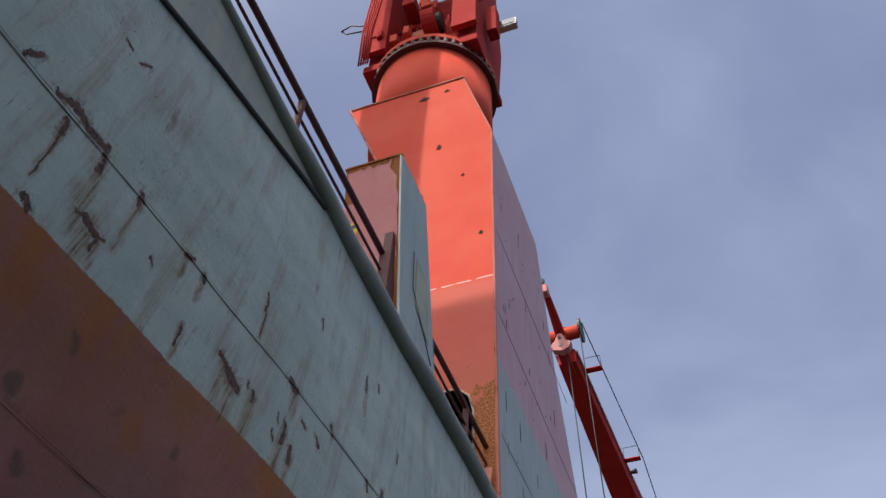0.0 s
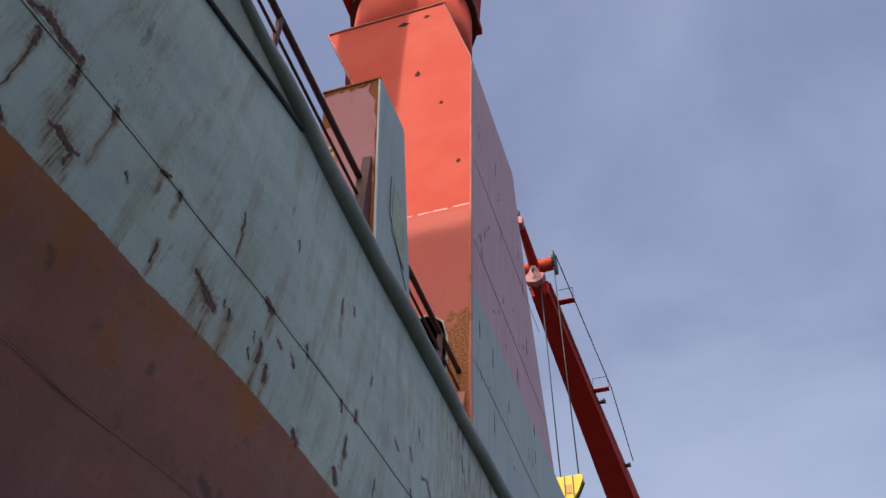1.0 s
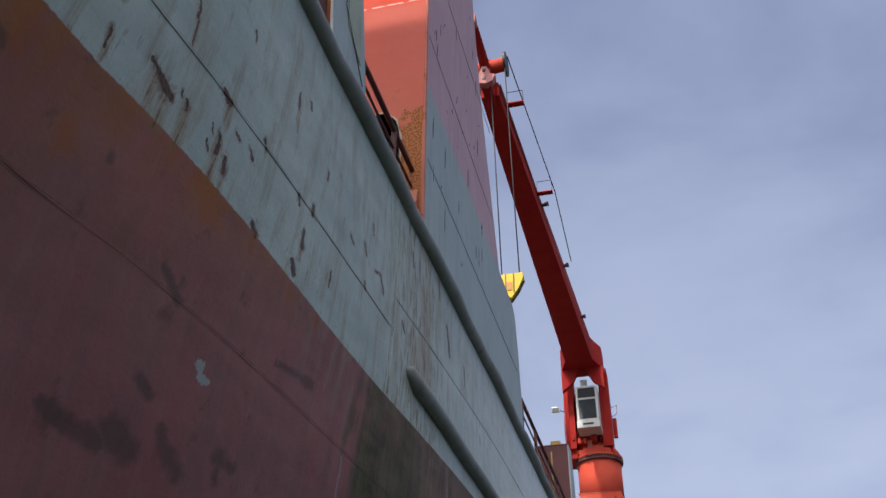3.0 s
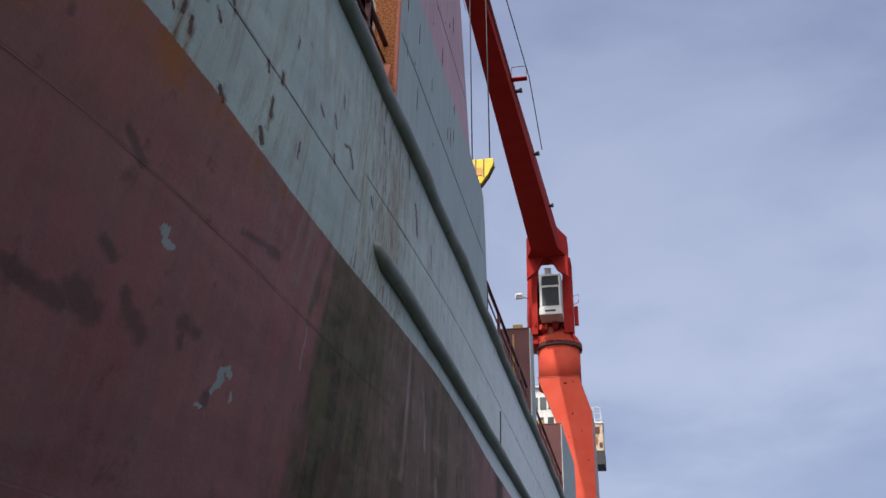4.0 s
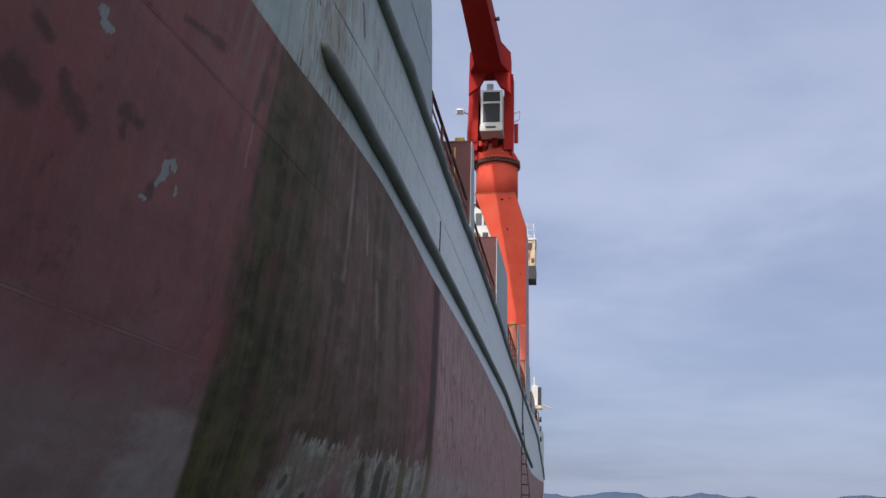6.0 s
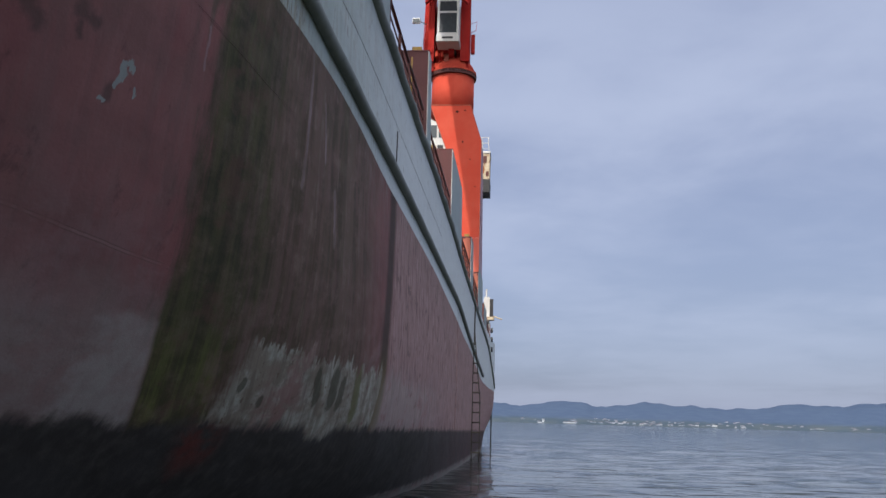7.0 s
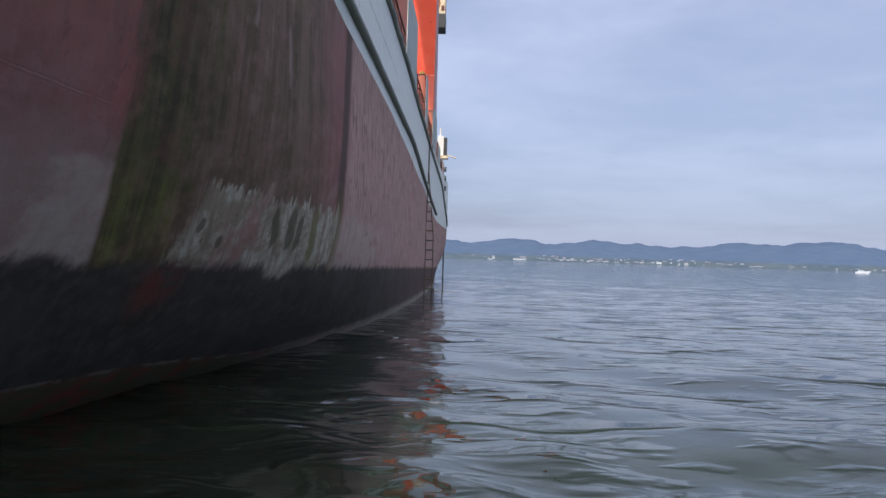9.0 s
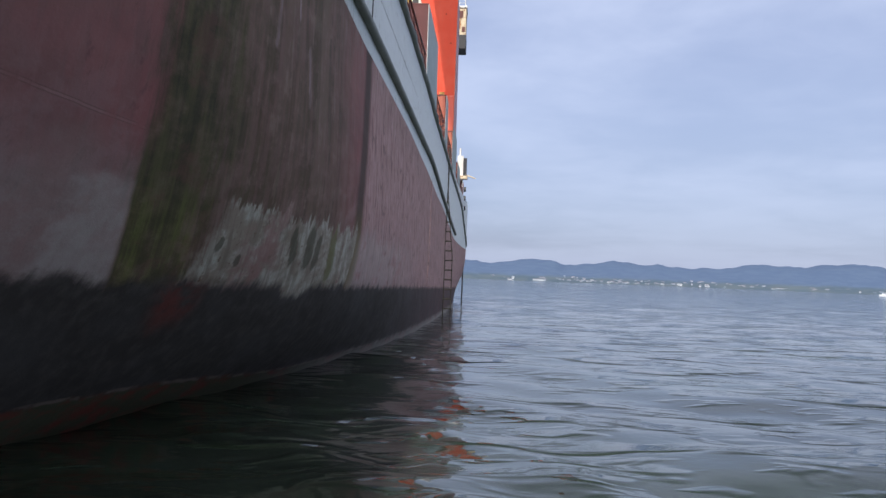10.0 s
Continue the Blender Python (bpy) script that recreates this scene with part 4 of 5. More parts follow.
    # a black drum gives the shade between the flanges
    part("dark_gap_drum", tube(bmesh.new(), [(xc, yc, zc + 2.7), (xc, yc, zc + 3.0)], R - 0.02, 48), BLACK, ob)
    bolt = None
    for k in range(48):
        a = 2 * math.pi * k / 48
        p = pose(xc + (R + 0.045) * math.cos(a), yc + (R + 0.045) * math.sin(a), zc + 2.85)
        if bolt is None:
            bm = bmesh.new()
            tube(bm, [(0, 0, -0.11), (0, 0, 0.11)], [0.078, 0.07], 6)
            bolt = part("bolt", bm, RAIL, ob)
            bolt.matrix_basis = p
        else:
            b2 = new("bolt", bolt.data)
            b2.parent, b2.matrix_basis = ob, p
    part("turntable", tube(bmesh.new(), [(xc, yc, zc + 3.1), (xc, yc, zc + 3.5), (xc, yc, zc + 4.1)], [R - 0.1, R - 0.12, R - 0.55], 40), RED, ob, "", True)
    # slewing house; built facing aft and turned by its angle
    house = part("slewing_house", box(-1.0, 1.0, -0.2, 1.3, zc + 3.3, zc + 8.6, 0.05), RED_DARK, ob, "deep red slewing house")
    house.matrix_basis = pose(xc + house_shift, yc, 0, 0, 0, slew)
    for x in (-1.36, 1.36):
        fork_arm(house, x, zc, 0.9)
    part("winch_drum", tube(bmesh.new(), [(-0.9, -0.6, zc + 4.1), (0.9, -0.6, zc + 4.1)], 0.42, 20), RED_DARK, house, "", True)
    part("cross_beam", box(-1.2, 1.2, -1.1, -0.4, zc + 3.2, zc + 3.6, 0.03), RED, house)
    for k in range(7):
        a = random.Random(k + 3)
        x = a.uniform(-1.2, 1.2)
        part("hose", bar([(x, -1.2, zc + 3.6), (x + 0.2, -1.5, zc + 4.1 + 0.1 * k), (x + a.uniform(-0.4, 0.4), -1.2, zc + 4.9), (x, -0.8, zc + 5.6)], 0.03, 6), RED_DARK, house, "", True)
    for k in range(12):
        a = random.Random(k + 31)
        x, w = a.uniform(-1.5, 1.3), a.uniform(0.12, 0.4)
        z = zc + 3.5 + a.uniform(0, 2.4)
        part("machinery", box(x, x + w, -1.35 - a.uniform(0, 0.3), -0.9, z, z + a.uniform(0.15, 0.6), 0.03), a.choice((RED_DARK, RED_OLD, RED, STEEL)), house)
    part("drum_flange", tube(bmesh.new(), [(0.15, -1.35, zc + 4.4), (0.55, -1.35, zc + 4.4)], 0.5, 20), RED_DARK, house)
    part("drum_flange", tube(bmesh.new(), [(0.5, -1.36, zc + 4.4), (0.68, -1.36, zc + 4.4)], 0.3, 14), STEEL, house)
    for k in range(5):
        part("pipe", bar([(-1.75 + 0.07 * k, -1.5, zc + 3.0), (-1.8 + 0.07 * k, -1.55, zc + 5.0), (-1.7 + 0.1 * k, -1.5, zc + 8.5)], 0.03, 6), RED_DARK, house, "", True)
    part("junction_box", box(1.75, 2.05, -0.6, -0.2, zc + 4.6, zc + 6.1, 0.03), RED_DARK, house)
    part("ladder_hoop", bar([(1.6, -0.9, zc + 6.0), (2.15, -0.9, zc + 6.3), (2.2, -0.9, zc + 7.0), (1.7, -0.9, zc + 6.8)], 0.025, 6), RED_DARK, house)
    return ob, house, yc


near_crane, near_house, ncy = crane(10.6, 23.05, -5.0, -4.3, 0, name_label="large orange-red deck crane mast with bolted flange and side painted pinkish for shade")
floodlight(near_crane, (-2.75, 12.3, 28.7), 1)
part("cable_loop", bar([(-1.6, -1.4, 28.6), (-2.3, -1.5, 28.9), (-2.6, -1.5, 28.7), (-2.4, -1.5, 28.4), (-1.7, -1.4, 28.4)], 0.025, 6), STEEL, near_house, "", True)
# the near boom, unseen overhead, angled so that its shadow crosses the mast front
bm = bmesh.new()
rings = []
for y, x, w, h, z in ((11.3, -5.1, 0.9, 0.7, 33.0), (9.0, -5.6, 1.0, 0.85, 33.1), (-5.0, -8.6, 0.8, 0.75, 33.8), (-20.0, -12.0, 0.45, 0.45, 34.5)):
    rings.append([bm.verts.new((x + a * w, y, z + b * h)) for a, b in ((-1, -1), (1, -1), (1, 1), (-1, 1))])
for q, w in zip(rings, rings[1:]):
    for j in range(4):
        bm.faces.new((q[j], q[(j + 1) % 4], w[(j + 1) % 4], w[j]))
bm.faces.new(rings[0])
bm.faces.new(rings[-1][::-1])
part("boom", bm, RED_DARK, near_crane, "deep red tapering box boom")
far_crane, far_house, fcy = crane(66.0, 25.55, -5.15, -4.35, 0, -0.42, name_label="red deck crane with lowered boom pointing along the ship")
cab(far_crane, -5.4, 64.6, 30.1)
floodlight(far_crane, (-7.85, 65.2, 31.9), -1)

# the far crane's boom, lying almost level
PIVOT, HEAD = Vector((-5.6, 66.2, 35.9)), Vector((-6.35, 34.6, 36.3))
boom = part("boom", bmesh.new(), RED_DARK, far_crane, "deep red tapering box boom")
bm = bmesh.new()
secs = []
for t, w, h in ((-0.015, 1.55, 0.75), (0.03, 1.6, 0.9), (0.085, 1.02, 0.9), (0.5, 0.78, 0.75), (1.0, 0.46, 0.45)):
    c = PIVOT.lerp(HEAD, t)
    secs.append([bm.verts.new((c.x + sx * w, c.y, c.z + sz * h)) for sx, sz in ((-1, -1), (1, -1), (1, 1), (-1, 1))])
for q, w in zip(secs, secs[1:]):
    for j in range(4):
        bm.faces.new((q[j], q[(j + 1) % 4], w[(j + 1) % 4], w[j]))
bm.faces.new(secs[0])
bm.faces.new(secs[-1][::-1])
bmesh.ops.recalc_face_normals(bm, faces=bm.faces[:])
bm.to_mesh(boom.data)
bm.free()
for sx in (-1, 1):
    pts = [PIVOT.lerp(HEAD, t) + Vector((sx * (0.92 - 0.44 * t) + sx * 0.06, 0, 0.35 - 0.1 * t)) for t in (0.04, 0.3, 0.6, 1.0)]
    part("boom_walkway_edge", bar(pts, 0.06, 6), PINK, boom)
# gusset plates from the boom's heel down to the frames
for sx in (-1, 1):
    part("boom_heel", prism([(PIVOT.x + sx * 1.6, 35.0), (PIVOT.x + sx * 0.12, 35.2), (PIVOT.x + sx * 0.75, 33.9), (PIVOT.x + sx * 1.6, 33.2)], "y", 64.9, 65.3, 0.02), RED_DARK, boom, "deep red boom heel")
part("roof_lamp", box(-5.85, -5.35, 65.2, 65.6, 33.6, 34.2, 0.05), LAMP, far_crane)


def perch(t, side_x):
    """A small railed step beside the boom."""
    c = PIVOT.lerp(HEAD, t)
    x0 = c.x + 0.95 - 0.45 * t
    p = part("service_step", box(x0, x0 + 0.95, c.y - 0.18, c.y + 0.18, c.z + 0.2, c.z + 0.27, 0.01), RED_DARK, boom, "small railed service step")
    part("step_rail", bar([(x0 + 0.03, c.y, c.z + 0.27), (x0 + 0.05, c.y, c.z + 1.15), (x0 + 0.9, c.y, c.z + 1.15), (x0 + 0.93, c.y, c.z + 0.25)], 0.022, 6), STEEL, p)


perch(0.95, 1)
perch(0.70, 1)
for t in (0.66, 0.44, 0.22):
    c = PIVOT.lerp(HEAD, t)
    part("boom_lamp", tube(bmesh.new(), [(c.x + 0.95 - 0.4 * t, c.y, c.z + 0.3), (c.x + 1.35 - 0.4 * t, c.y - 0.1, c.z + 0.3)], [0.08, 0.17], 10), STEEL, boom)
drum = part("head_axle", bar([(-7.15, 34.2, 37.4), (-5.45, 34.2, 37.55)], 0.36, 18), RED, boom, "orange-red head axle")
part("sheave", tube(bmesh.new(), [(-5.45, 34.2, 37.55), (-5.33, 34.2, 37.55)], 0.66, 22), BLACK, drum)
part("head_plate", prism([(33.6, 35.6), (35.4, 35.7), (35.2, 37.6), (34.0, 37.9), (33.5, 36.6)], "x", -6.6, -6.1, 0.04), RED_DARK, boom)
part("tip_arm", bar([(-6.35, 34.2, 36.8), (-6.45, 31.4, 37.85)], [0.30, 0.17], 10), RED_DARK, boom)
part("tip_block", box(-6.72, -6.28, 30.9, 31.4, 37.5, 38.05, 0.04), PINK, boom)
part("tip_lamp", bar([(-6.55, 31.2, 38.0), (-6.55, 31.2, 38.35), (-6.55, 31.2, 38.4), (-6.55, 31.2, 38.7)], [0.04, 0.04, 0.12, 0.12], 8), BLACK, boom)
part("head_casting", prism([(-6.9, 36.05), (-6.75, 35.7), (-6.3, 35.55), (-5.95, 35.7), (-5.8, 36.1), (-6.1, 36.2), (-6.22, 36.75), (-6.5, 36.8), (-6.62, 36.25)], "y", 33.3, 33.7, 0.04), PINK, boom)
for k in (-0.25, 0.25):
    part("casting_hole", tube(bmesh.new(), [(-6.37, 33.26, 36.2 + k), (-6.37, 33.31, 36.2 + k)], 0.10, 12), BLACK, boom)
part("pendant", bar([(-5.3, 34.2, 38.1), (-4.5, 45.0, 37.1), (-4.55, 52.3, 36.7)], 0.03, 6), CABLE, boom)

hoist = empty("hook_block", "bright yellow crane hook block hanging on two wire ropes", "hook block")
for a, b in (((-6.15, 33.9, 36.0), (-5.92, 34.0, 24.3)), ((-5.40, 33.9, 37.2), (-5.14, 34.0, 24.3))):
    part("wire_rope", bar([a, b], 0.028, 6), CABLE, hoist, "", True)
part("cheek_plate", prism([(-6.12, 24.45), (-4.98, 24.45), (-4.95, 24.2), (-5.2, 23.65), (-5.5, 23.2), (-5.72, 23.35), (-6.0, 23.9)], "y", 33.8, 34.2, 0.03), YELLOW, hoist, "bright yellow cheek plate")
for x in (-5.75, -5.4):
    part("plate_rib", prism([(x, 24.42), (x + 0.04, 24.42), (x + 0.04, 23.5), (x, 23.5)], "y", 33.76, 33.81), BLACK, hoist)
part("label_patch", box(-5.7, -5.45, 33.77, 33.81, 23.6, 24.0, 0.01), plain("orange_patch", (0.6, 0.25, 0.02), 0.5), hoist)
part("hook_keel", bar([(-4.97, 34.0, 24.1), (-5.2, 34.0, 23.6), (-5.55, 34.0, 23.1)], 0.06, 8), BLACK, hoist)


# ---- far end: deckhouse and gear ----
dh = empty("deckhouse", "tall white deckhouse with rust stains and bridge wing", "deckhouse")
part("lower_block", box(-20.5, -4.6, 92, 104, 10.3, 28.2, 0.05), WHITE, dh, "white steel deckhouse wall")
bridge = part("bridge_deck", box(-20.5, -6.4, 91.2, 103, 28.2, 33.2, 0.05), WHITE, dh, "white bridge with dark windows")
for i in range(8):
    part("bridge_window", box(-13.4 + i * 0.85, -12.75 + i * 0.85, 91.14, 91.22, 30.9, 32.2, 0.02), GLASS, bridge)
for i in range(7):
    part("doorway", box(-13.4 + i * 1.0, -12.8 + i * 1.0, 91.15, 91.2, 28.6, 30.1, 0.02), BLACK, bridge)
part("deck_edge", box(-20.8, -6.2, 90.9, 92, 33.15, 33.35, 0.03), WHITE, bridge)
for x in [-20.5 + 0.9 * i for i in range(16)]:
    part("rail_post", bar([(x, 91.0, 33.3), (x, 91.0, 34.5)], 0.035, 6), WHITE, bridge)
for z in (33.7, 34.1, 34.5):
    part("rail", bar([(-20.5, 91.0, z), (-6.3, 91.0, z)], 0.03, 6), WHITE, bridge)
for z in (28.2, 28.9):
    part("rail", bar([(-20.5, 90.9, z), (-6.3, 90.9, z)], 0.05, 6), CREAM, bridge)
wing = part("bridge_wing", box(-4.5, -3.0, 91.4, 94, 25.6, 29.4, 0.05), CREAM, dh, "rust-stained bridge wing end")
part("wing_skirt", box(-4.3, -2.96, 91.34, 94.1, 25.2, 26.6, 0.03), BLACK, wing)
for k, (x0, z0, w, h) in enumerate(((-4.2, 28.3, 0.9, 0.7), (-3.9, 27.2, 0.35, 0.8), (-3.4, 26.9, 0.3, 0.5), (-4.3, 26.7, 0.3, 0.5))):
    part("rust_panel", box(x0, x0 + w, 91.36, 91.4, z0, z0 + h, 0.01), RAIL if k % 2 == 0 else RUST, wing)
part("wing_cap", box(-4.6, -2.94, 91.3, 94.1, 29.3, 29.5, 0.03), WHITE, wing)
for x in (-4.4, -3.75, -3.1):
    part("rail_post", bar([(x, 91.5, 29.5), (x - 0.1, 91.5, 31.0)], 0.04, 6), WHITE, wing)
for z in (29.8, 30.4, 31.0):
    part("rail", bar([(-4.45, 91.5, z), (-3.1, 91.5, z)], 0.03, 6), WHITE, wing)
gear = empty("mooring_deck_gear", "white post with dark locker and jutting spar over a red bulwark", "deck gear")
part("post", box(-3.35, -2.75, 92, 92.6, 10.4, 14.6, 0.04), WHITE, gear)
part("mast_top", bar([(-3.1, 92.3, 14.5), (-3.1, 92.3, 15.4)], 0.09, 8), WHITE, gear)
part("locker", box(-2.75, -2.4, 92, 92.5, 12.6, 14.4, 0.03), BLACK, gear, "dark locker")
part("ledge", box(-3.7, -2.3, 91.8, 92.8, 12.3, 12.6, 0.03), CREAM, gear)
part("spar", bar([(-3.3, 92.2, 13.0), (-1.5, 92.2, 12.4)], 0.06, 8), CREAM, gear)
part("red_bulwark", box(-3.6, -2.75, 92.0, 96, 8.0, 12.2, 0.05), RED_OLD, gear)
for z in (9.4, 10.4, 11.3):
    part("fairlead", tube(bmesh.new(), [(-2.62, 92.5, z), (-2.4, 92.5, z)], 0.25, 12), BLACK, gear)
chain = empty("anchor_chain", "dark anchor chain hanging straight into the water", "chain")
part("links", bar([(-2.62, 100.0, 6.2), (-2.62, 100.0, -0.3)], 0.07, 8), STEEL, chain)


# ---- pilot ladder ----
def pilot_ladder(y=60.5):
    ob = empty("pilot_ladder", "rope pilot ladder with wooden rungs hanging down the side", "ladder")

    def spot(z, s):
        turn = min(max((8.0 - z) / 4.0, 0.0), 1.0)
        out = 0.08 + 0.16 * turn + (0.03 if z < 4 else 0.0)
        return (side(y, 9.0) + out + s * 0.24 * turn, y + s * 0.24 * (1 - turn), z)

    for s in (-1, 1):
        part("side_rope", bar([spot(10.9 - 10.9 * i / 20, s) for i in range(21)], 0.03, 6), ROPE, ob, "", True)
    for i in range(17):
        z = 10.5 - 0.63 * i
        part("rung", bar([spot(z, -1.25), spot(z, 1.25)], 0.05, 6), WOOD, ob)


pilot_ladder()


# ---- water ----
def water_material():
    m, b = start("sea_water")
    n = S.tree.nodes.new("ShaderNodeTexCoord")
    s = S.tree.nodes.new("ShaderNodeSeparateXYZ")
    S.tree.links.new(n.outputs["Object"], s.inputs[0])
    x, y = S(s.outputs[0]), S(s.outputs[1])
    p = vec(x * 0.6, y, 0.0)
    crest = nz(vec(x * 0.55 + y * 0.10, y, 1.0), 0.75, 2, 0.45, 0.3).step(0.50, 0.80)
    lap = nz(vec(x * 0.6 - y * 0.15, y, 2.0), 1.7, 2, 0.45, 0.4).step(0.52, 0.82)
    h = crest * 0.50 + lap * 0.14 + nz(vec(x * 0.8, y, 3.0), 5.0, 2) * 0.012
    c = mix(nz(p, 0.12, 3).step(0.35, 0.65), (0.009, 0.013, 0.009), (0.017, 0.026, 0.018))
    finish(b, c, 0.05, h, 0.34, spec=0.5)
    b.inputs["IOR"].default_value = 1.333
    return m


def sea():
    """One sheet to the horizon, with real waves near the boat."""
    rng = random.Random(5)
    waves = []
    for k in range(26):
        lam = 0.7 * 1.16 ** k * rng.uniform(0.9, 1.1)
        a = math.radians(250 + rng.uniform(-55, 55))
        waves.append((math.cos(a) * 2 * math.pi / lam, math.sin(a) * 2 * math.pi / lam, (0.012 * lam ** 0.72 if lam < 3.5 else 0.010 * 3.5 ** 0.72 * (3.5 / lam) ** 0.3), rng.uniform(0, 6.28), lam))
    angles = sorted([math.radians(-46 + 92 * i / 360) for i in range(361)] + [math.radians(46 + 268 * i / 56) for i in range(1, 56)])
    radii = [2.0 * 1.0285 ** i for i in range(278)]
    ang, rad = np.meshgrid(np.array(angles), np.array(radii))
    X, Y = rad * np.sin(ang), rad * np.cos(ang)
    Z = np.zeros_like(X)
    cell = rad * 0.03
    for kx, ky, amp, ph, lam in waves:
        keep = np.clip(lam / (cell * 3.0) - 0.6, 0, 1)
        q = np.sin(kx * X + ky * Y + ph)
        Z += 0.72 * amp * keep * (q + 0.35 * q * q)
    nr, na = X.shape
    verts = np.stack([X.ravel(), Y.ravel(), Z.ravel()], 1).tolist() + [(0, 0, 0)]
    faces = []
    for i in range(nr - 1):
        for j in range(na):
            k = (j + 1) % na
            faces.append((i * na + j, i * na + k, (i + 1) * na + k, (i + 1) * na + j))
    for j in range(na):
        faces.append((len(verts) - 1, (j + 1) % na, j))
    me = bpy.data.meshes.new("water")
    me.from_pydata(verts, [], faces)
    for p in me.polygons:
        p.use_smooth = True
    me.materials.append(water_material())
    tagged(new("water", me), "grey-green rippled sea water reaching the far shore", "water", kind="structure")


sea()


# ---- far shore ----
def hill_material(name, a, b_):
    m, b = start(name)
    x, y, z = coords()
    p = vec(x, y, z)
    n = nz(p, 0.02, 6, 0.65)
    c = mix(n.step(0.4, 0.62), a, b_)
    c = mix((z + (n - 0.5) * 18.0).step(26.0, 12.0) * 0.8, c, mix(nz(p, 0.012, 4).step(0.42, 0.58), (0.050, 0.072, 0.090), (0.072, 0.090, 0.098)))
    finish(b, c, 0.95, spec=0.05)
    return m


def ridge(name, dist, base_h, seed, a0, a1, mat, label, peaks=()):
    """A long wooded ridge with an uneven crest."""
    bm = bmesh.new()
    n = 320
    rows = []
    for i in range(n + 1):
        a = math.radians(a0 + (a1 - a0) * i / n)
        h = base_h * (0.90 + 0.24 * (noise.noise(Vector((i * 0.11, seed, 0))) + 0.55 * noise.noise(Vector((i * 0.31, seed, 3)))))
        for pa, ph, pw in peaks:
            h += ph * math.exp(-((math.degrees(a) - pa) / pw) ** 2)
        fade = min(1.0, i / 10, (n - i) / 10)
        h *= fade
        h += 2.2 * noise.noise(Vector((i * 0.83, seed, 9)))
        row = []
        for k, (dd, hh) in enumerate(((0, -1), (25, 3.0), (160, 0.35 * h), (330, 0.72 * h), (520, h), (700, 0.4 * h), (760, -2))):
            d = dist + dd + (30 * noise.noise(Vector((i * 0.2, k * 1.3, seed))) if 0 < k < 6 else 0)
            row.append(bm.verts.new((d * math.sin(a), d * math.cos(a), hh if k < 2 else hh + 4 * noise.noise(Vector((i * 0.5, k, seed))))))
        rows.append(row)
    for q, w in zip(rows, rows[1:]):
        for k in range(6):
            bm.faces.new((q[k], w[k], w[k + 1], q[k + 1]))
    ob = part(name, bm, mat, None, "", True)
    return tagged(ob, label, "hill", kind="structure")


# distance haze is put into both colours, paler on the further ridge
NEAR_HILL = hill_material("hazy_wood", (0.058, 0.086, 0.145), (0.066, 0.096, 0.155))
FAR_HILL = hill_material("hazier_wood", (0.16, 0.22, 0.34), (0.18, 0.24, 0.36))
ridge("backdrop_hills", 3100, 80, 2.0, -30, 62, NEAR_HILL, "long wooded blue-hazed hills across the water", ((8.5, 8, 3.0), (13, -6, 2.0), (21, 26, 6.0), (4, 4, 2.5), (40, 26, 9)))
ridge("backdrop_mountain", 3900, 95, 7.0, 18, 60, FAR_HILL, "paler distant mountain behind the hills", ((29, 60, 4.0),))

TOWN_WALLS = [plain("town_wall_white", (0.50, 0.53, 0.58), 0.7, 0, 0.1, 0.2), plain("town_wall_grey", (0.20, 0.25, 0.32), 0.7, 0, 0.1, 0.2), plain("town_wall_tan", (0.34, 0.40, 0.50), 0.7, 0, 0.1, 0.2)]
ROOF = plain("town_roof", (0.16, 0.15, 0.18), 0.8, 0, 0.1, 0.2)
PANE = plain("town_windows", (0.10, 0.13, 0.18), 0.3, 0, 0.1, 0.1)


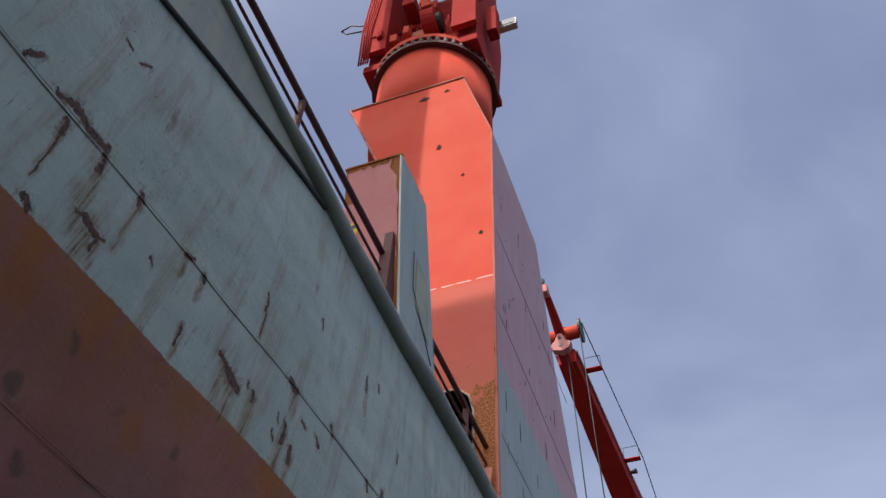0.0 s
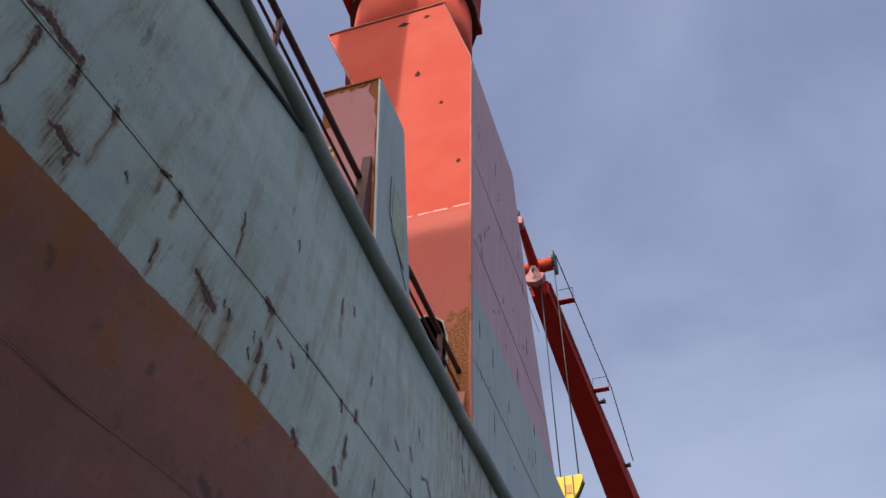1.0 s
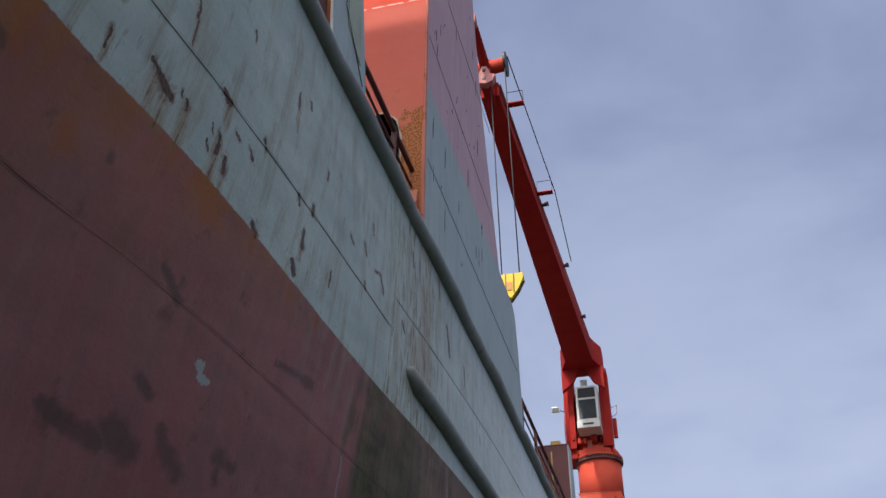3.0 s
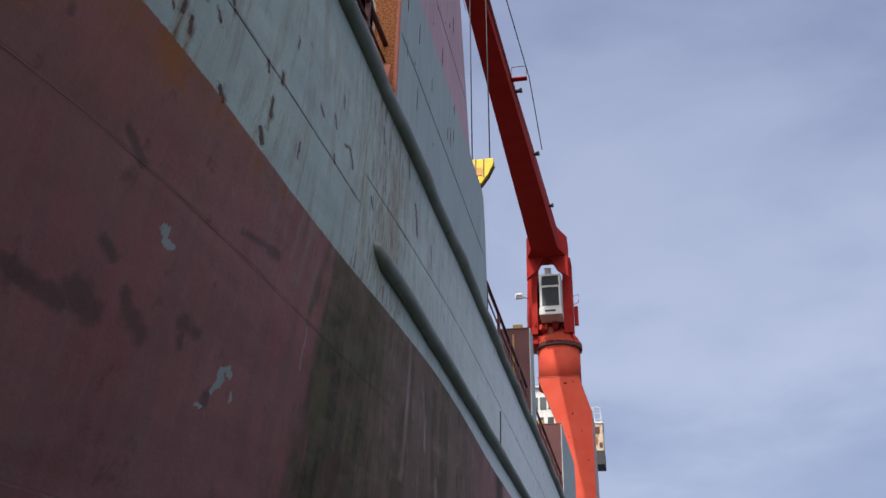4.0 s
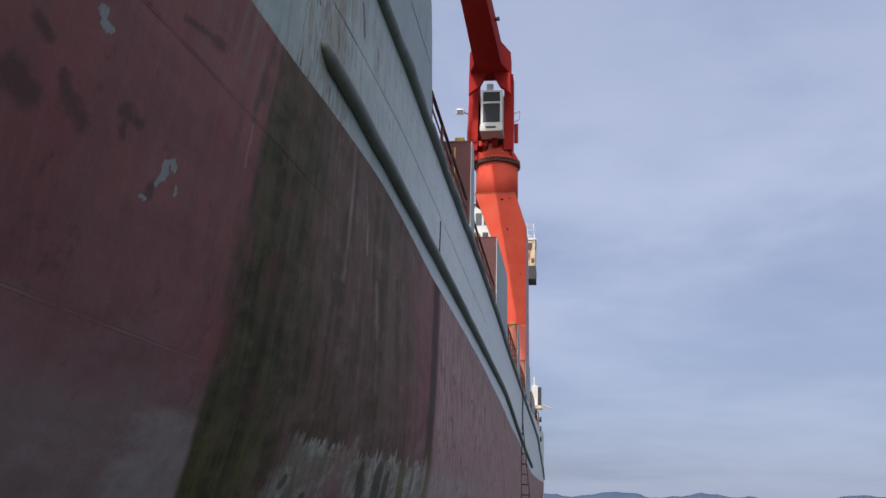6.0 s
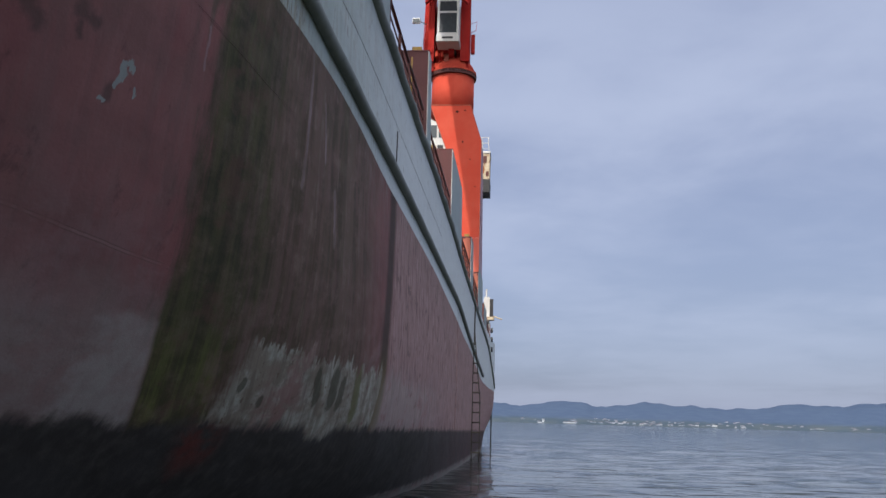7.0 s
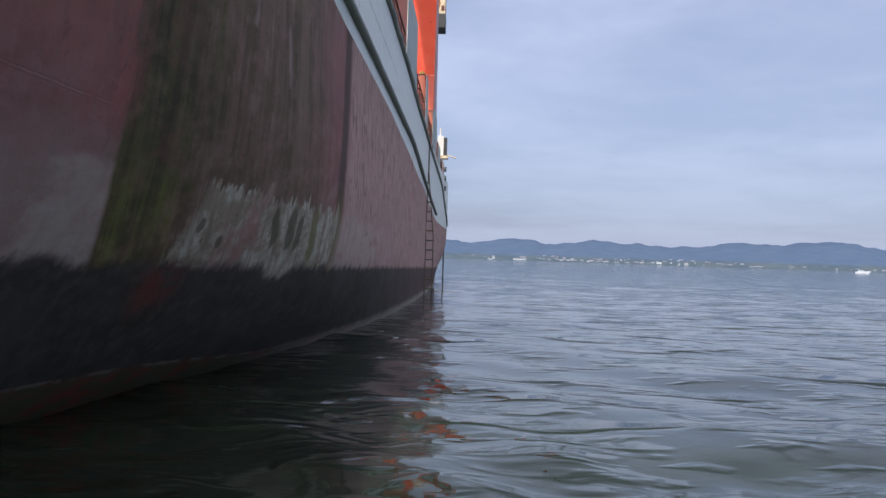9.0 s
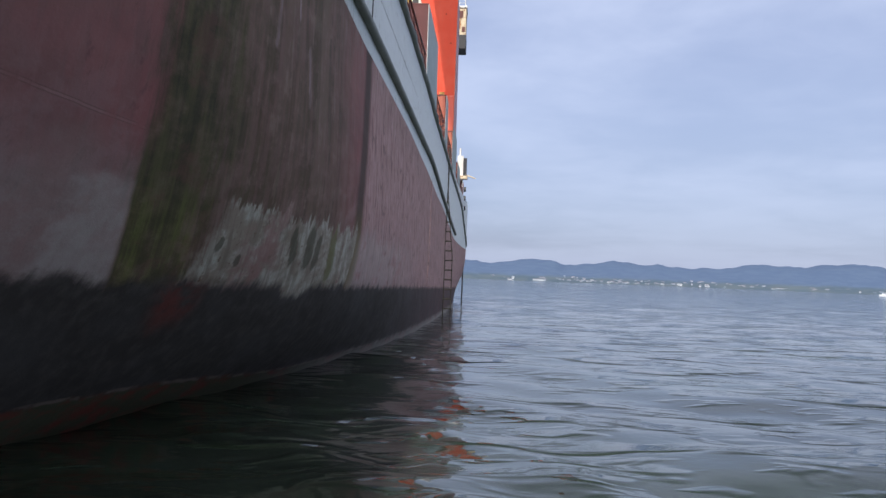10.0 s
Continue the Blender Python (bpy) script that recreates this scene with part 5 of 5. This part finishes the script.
def building(az, dist, w, d, h, base, mat, flat=True):
    """A far building with a roof and a row of windows on each storey."""
    ob = empty("town_building", "small pale building on the far shore", "building", "buildings on the far shore",
               at=(dist * math.sin(radians(az)), dist * math.cos(radians(az)), base))
    ob.rotation_euler = (0, 0, -radians(az))
    part("wall", box(-w / 2, w / 2, 0, d, -6, h, 0), mat, ob)
    if flat:
        part("roof", box(-w / 2 - 0.3, w / 2 + 0.3, -0.3, d + 0.3, h, h + 0.6, 0), ROOF, ob)
    else:
        bm = bmesh.new()
        hexa(bm, ((-w / 2 - 0.5, -0.5, h), (w / 2 + 0.5, -0.5, h), (w / 2 + 0.5, d + 0.5, h), (-w / 2 - 0.5, d + 0.5, h)),
             ((-w / 2 - 0.5, d * 0.5 - 0.1, h * 1.5), (w / 2 + 0.5, d * 0.5 - 0.1, h * 1.5), (w / 2 + 0.5, d * 0.5 + 0.1, h * 1.5), (-w / 2 - 0.5, d * 0.5 + 0.1, h * 1.5)))
        part("roof", bm, ROOF, ob)
    for s in range(max(1, int(h / 3.5))):
        part("window_row", box(-w * 0.42, w * 0.42, -0.15, 0.05, 1.2 + 3.4 * s, 2.4 + 3.4 * s, 0), PANE, ob)


rng = random.Random(11)
for az, dist, w, h, base in ((2.6, 3140, 11, 15, 6), (4.2, 3130, 60, 6, 4), (7.2, 3130, 24, 7, 4), (11.6, 3125, 16, 10, 3), (12.6, 3130, 24, 9, 5), (14.2, 3128, 22, 5, 3), (17.8, 3180, 95, 9, 8), (18.2, 3130, 60, 6, 3), (23.4, 3150, 40, 5, 6), (10.1, 3127, 20, 6, 3), (2.4, 3115, 22, 4, 2)):
    building(az - 1.0, dist, w * 0.7, 14, h * 0.5, base, TOWN_WALLS[0])
for k in range(190):
    az = rng.uniform(0.2, 24) if k < 60 else (rng.gauss(8.5, 2.6) if k < 150 else rng.gauss(15.5, 1.6))
    up = rng.random() ** 1.3
    building(az, 3122 + up * 150, rng.uniform(4, 13), 8, rng.uniform(2.0, 4.0), 2.5 + up * 20, rng.choice(TOWN_WALLS), rng.random() < 0.4)

# a motor launch far off
launch = empty("motor_launch", "small white motor boat far across the water", "boat", at=(425, 1010, 0))
launch.rotation_euler, launch.scale = (0, 0, radians(-22)), (0.5, 0.5, 0.5)
part("hull", prism([(-13, 0), (12, 0), (18, 5), (-13, 3.4)], "y", -3, 3, 0.3), TOWN_WALLS[0], launch)
part("cabin", prism([(-8, 3.4), (5, 3.8), (2, 7.5), (-7, 7.2)], "y", -2.2, 2.2, 0.2), TOWN_WALLS[0], launch)
part("windscreen", prism([(-6, 5.0), (3.6, 5.0), (2.6, 6.4), (-6, 6.4)], "y", -2.3, -2.21), PANE, launch)

# an unseen tall block behind the boat, added to shade the after deck
aft = empty("unseen_shade_block", "plain tall white block, unseen, added to shade the after deck", "funnel")
part("tall_block", box(-9.0, -5.9, -8.5, -6, 10.3, 35.6, 0.1), WHITE, aft)
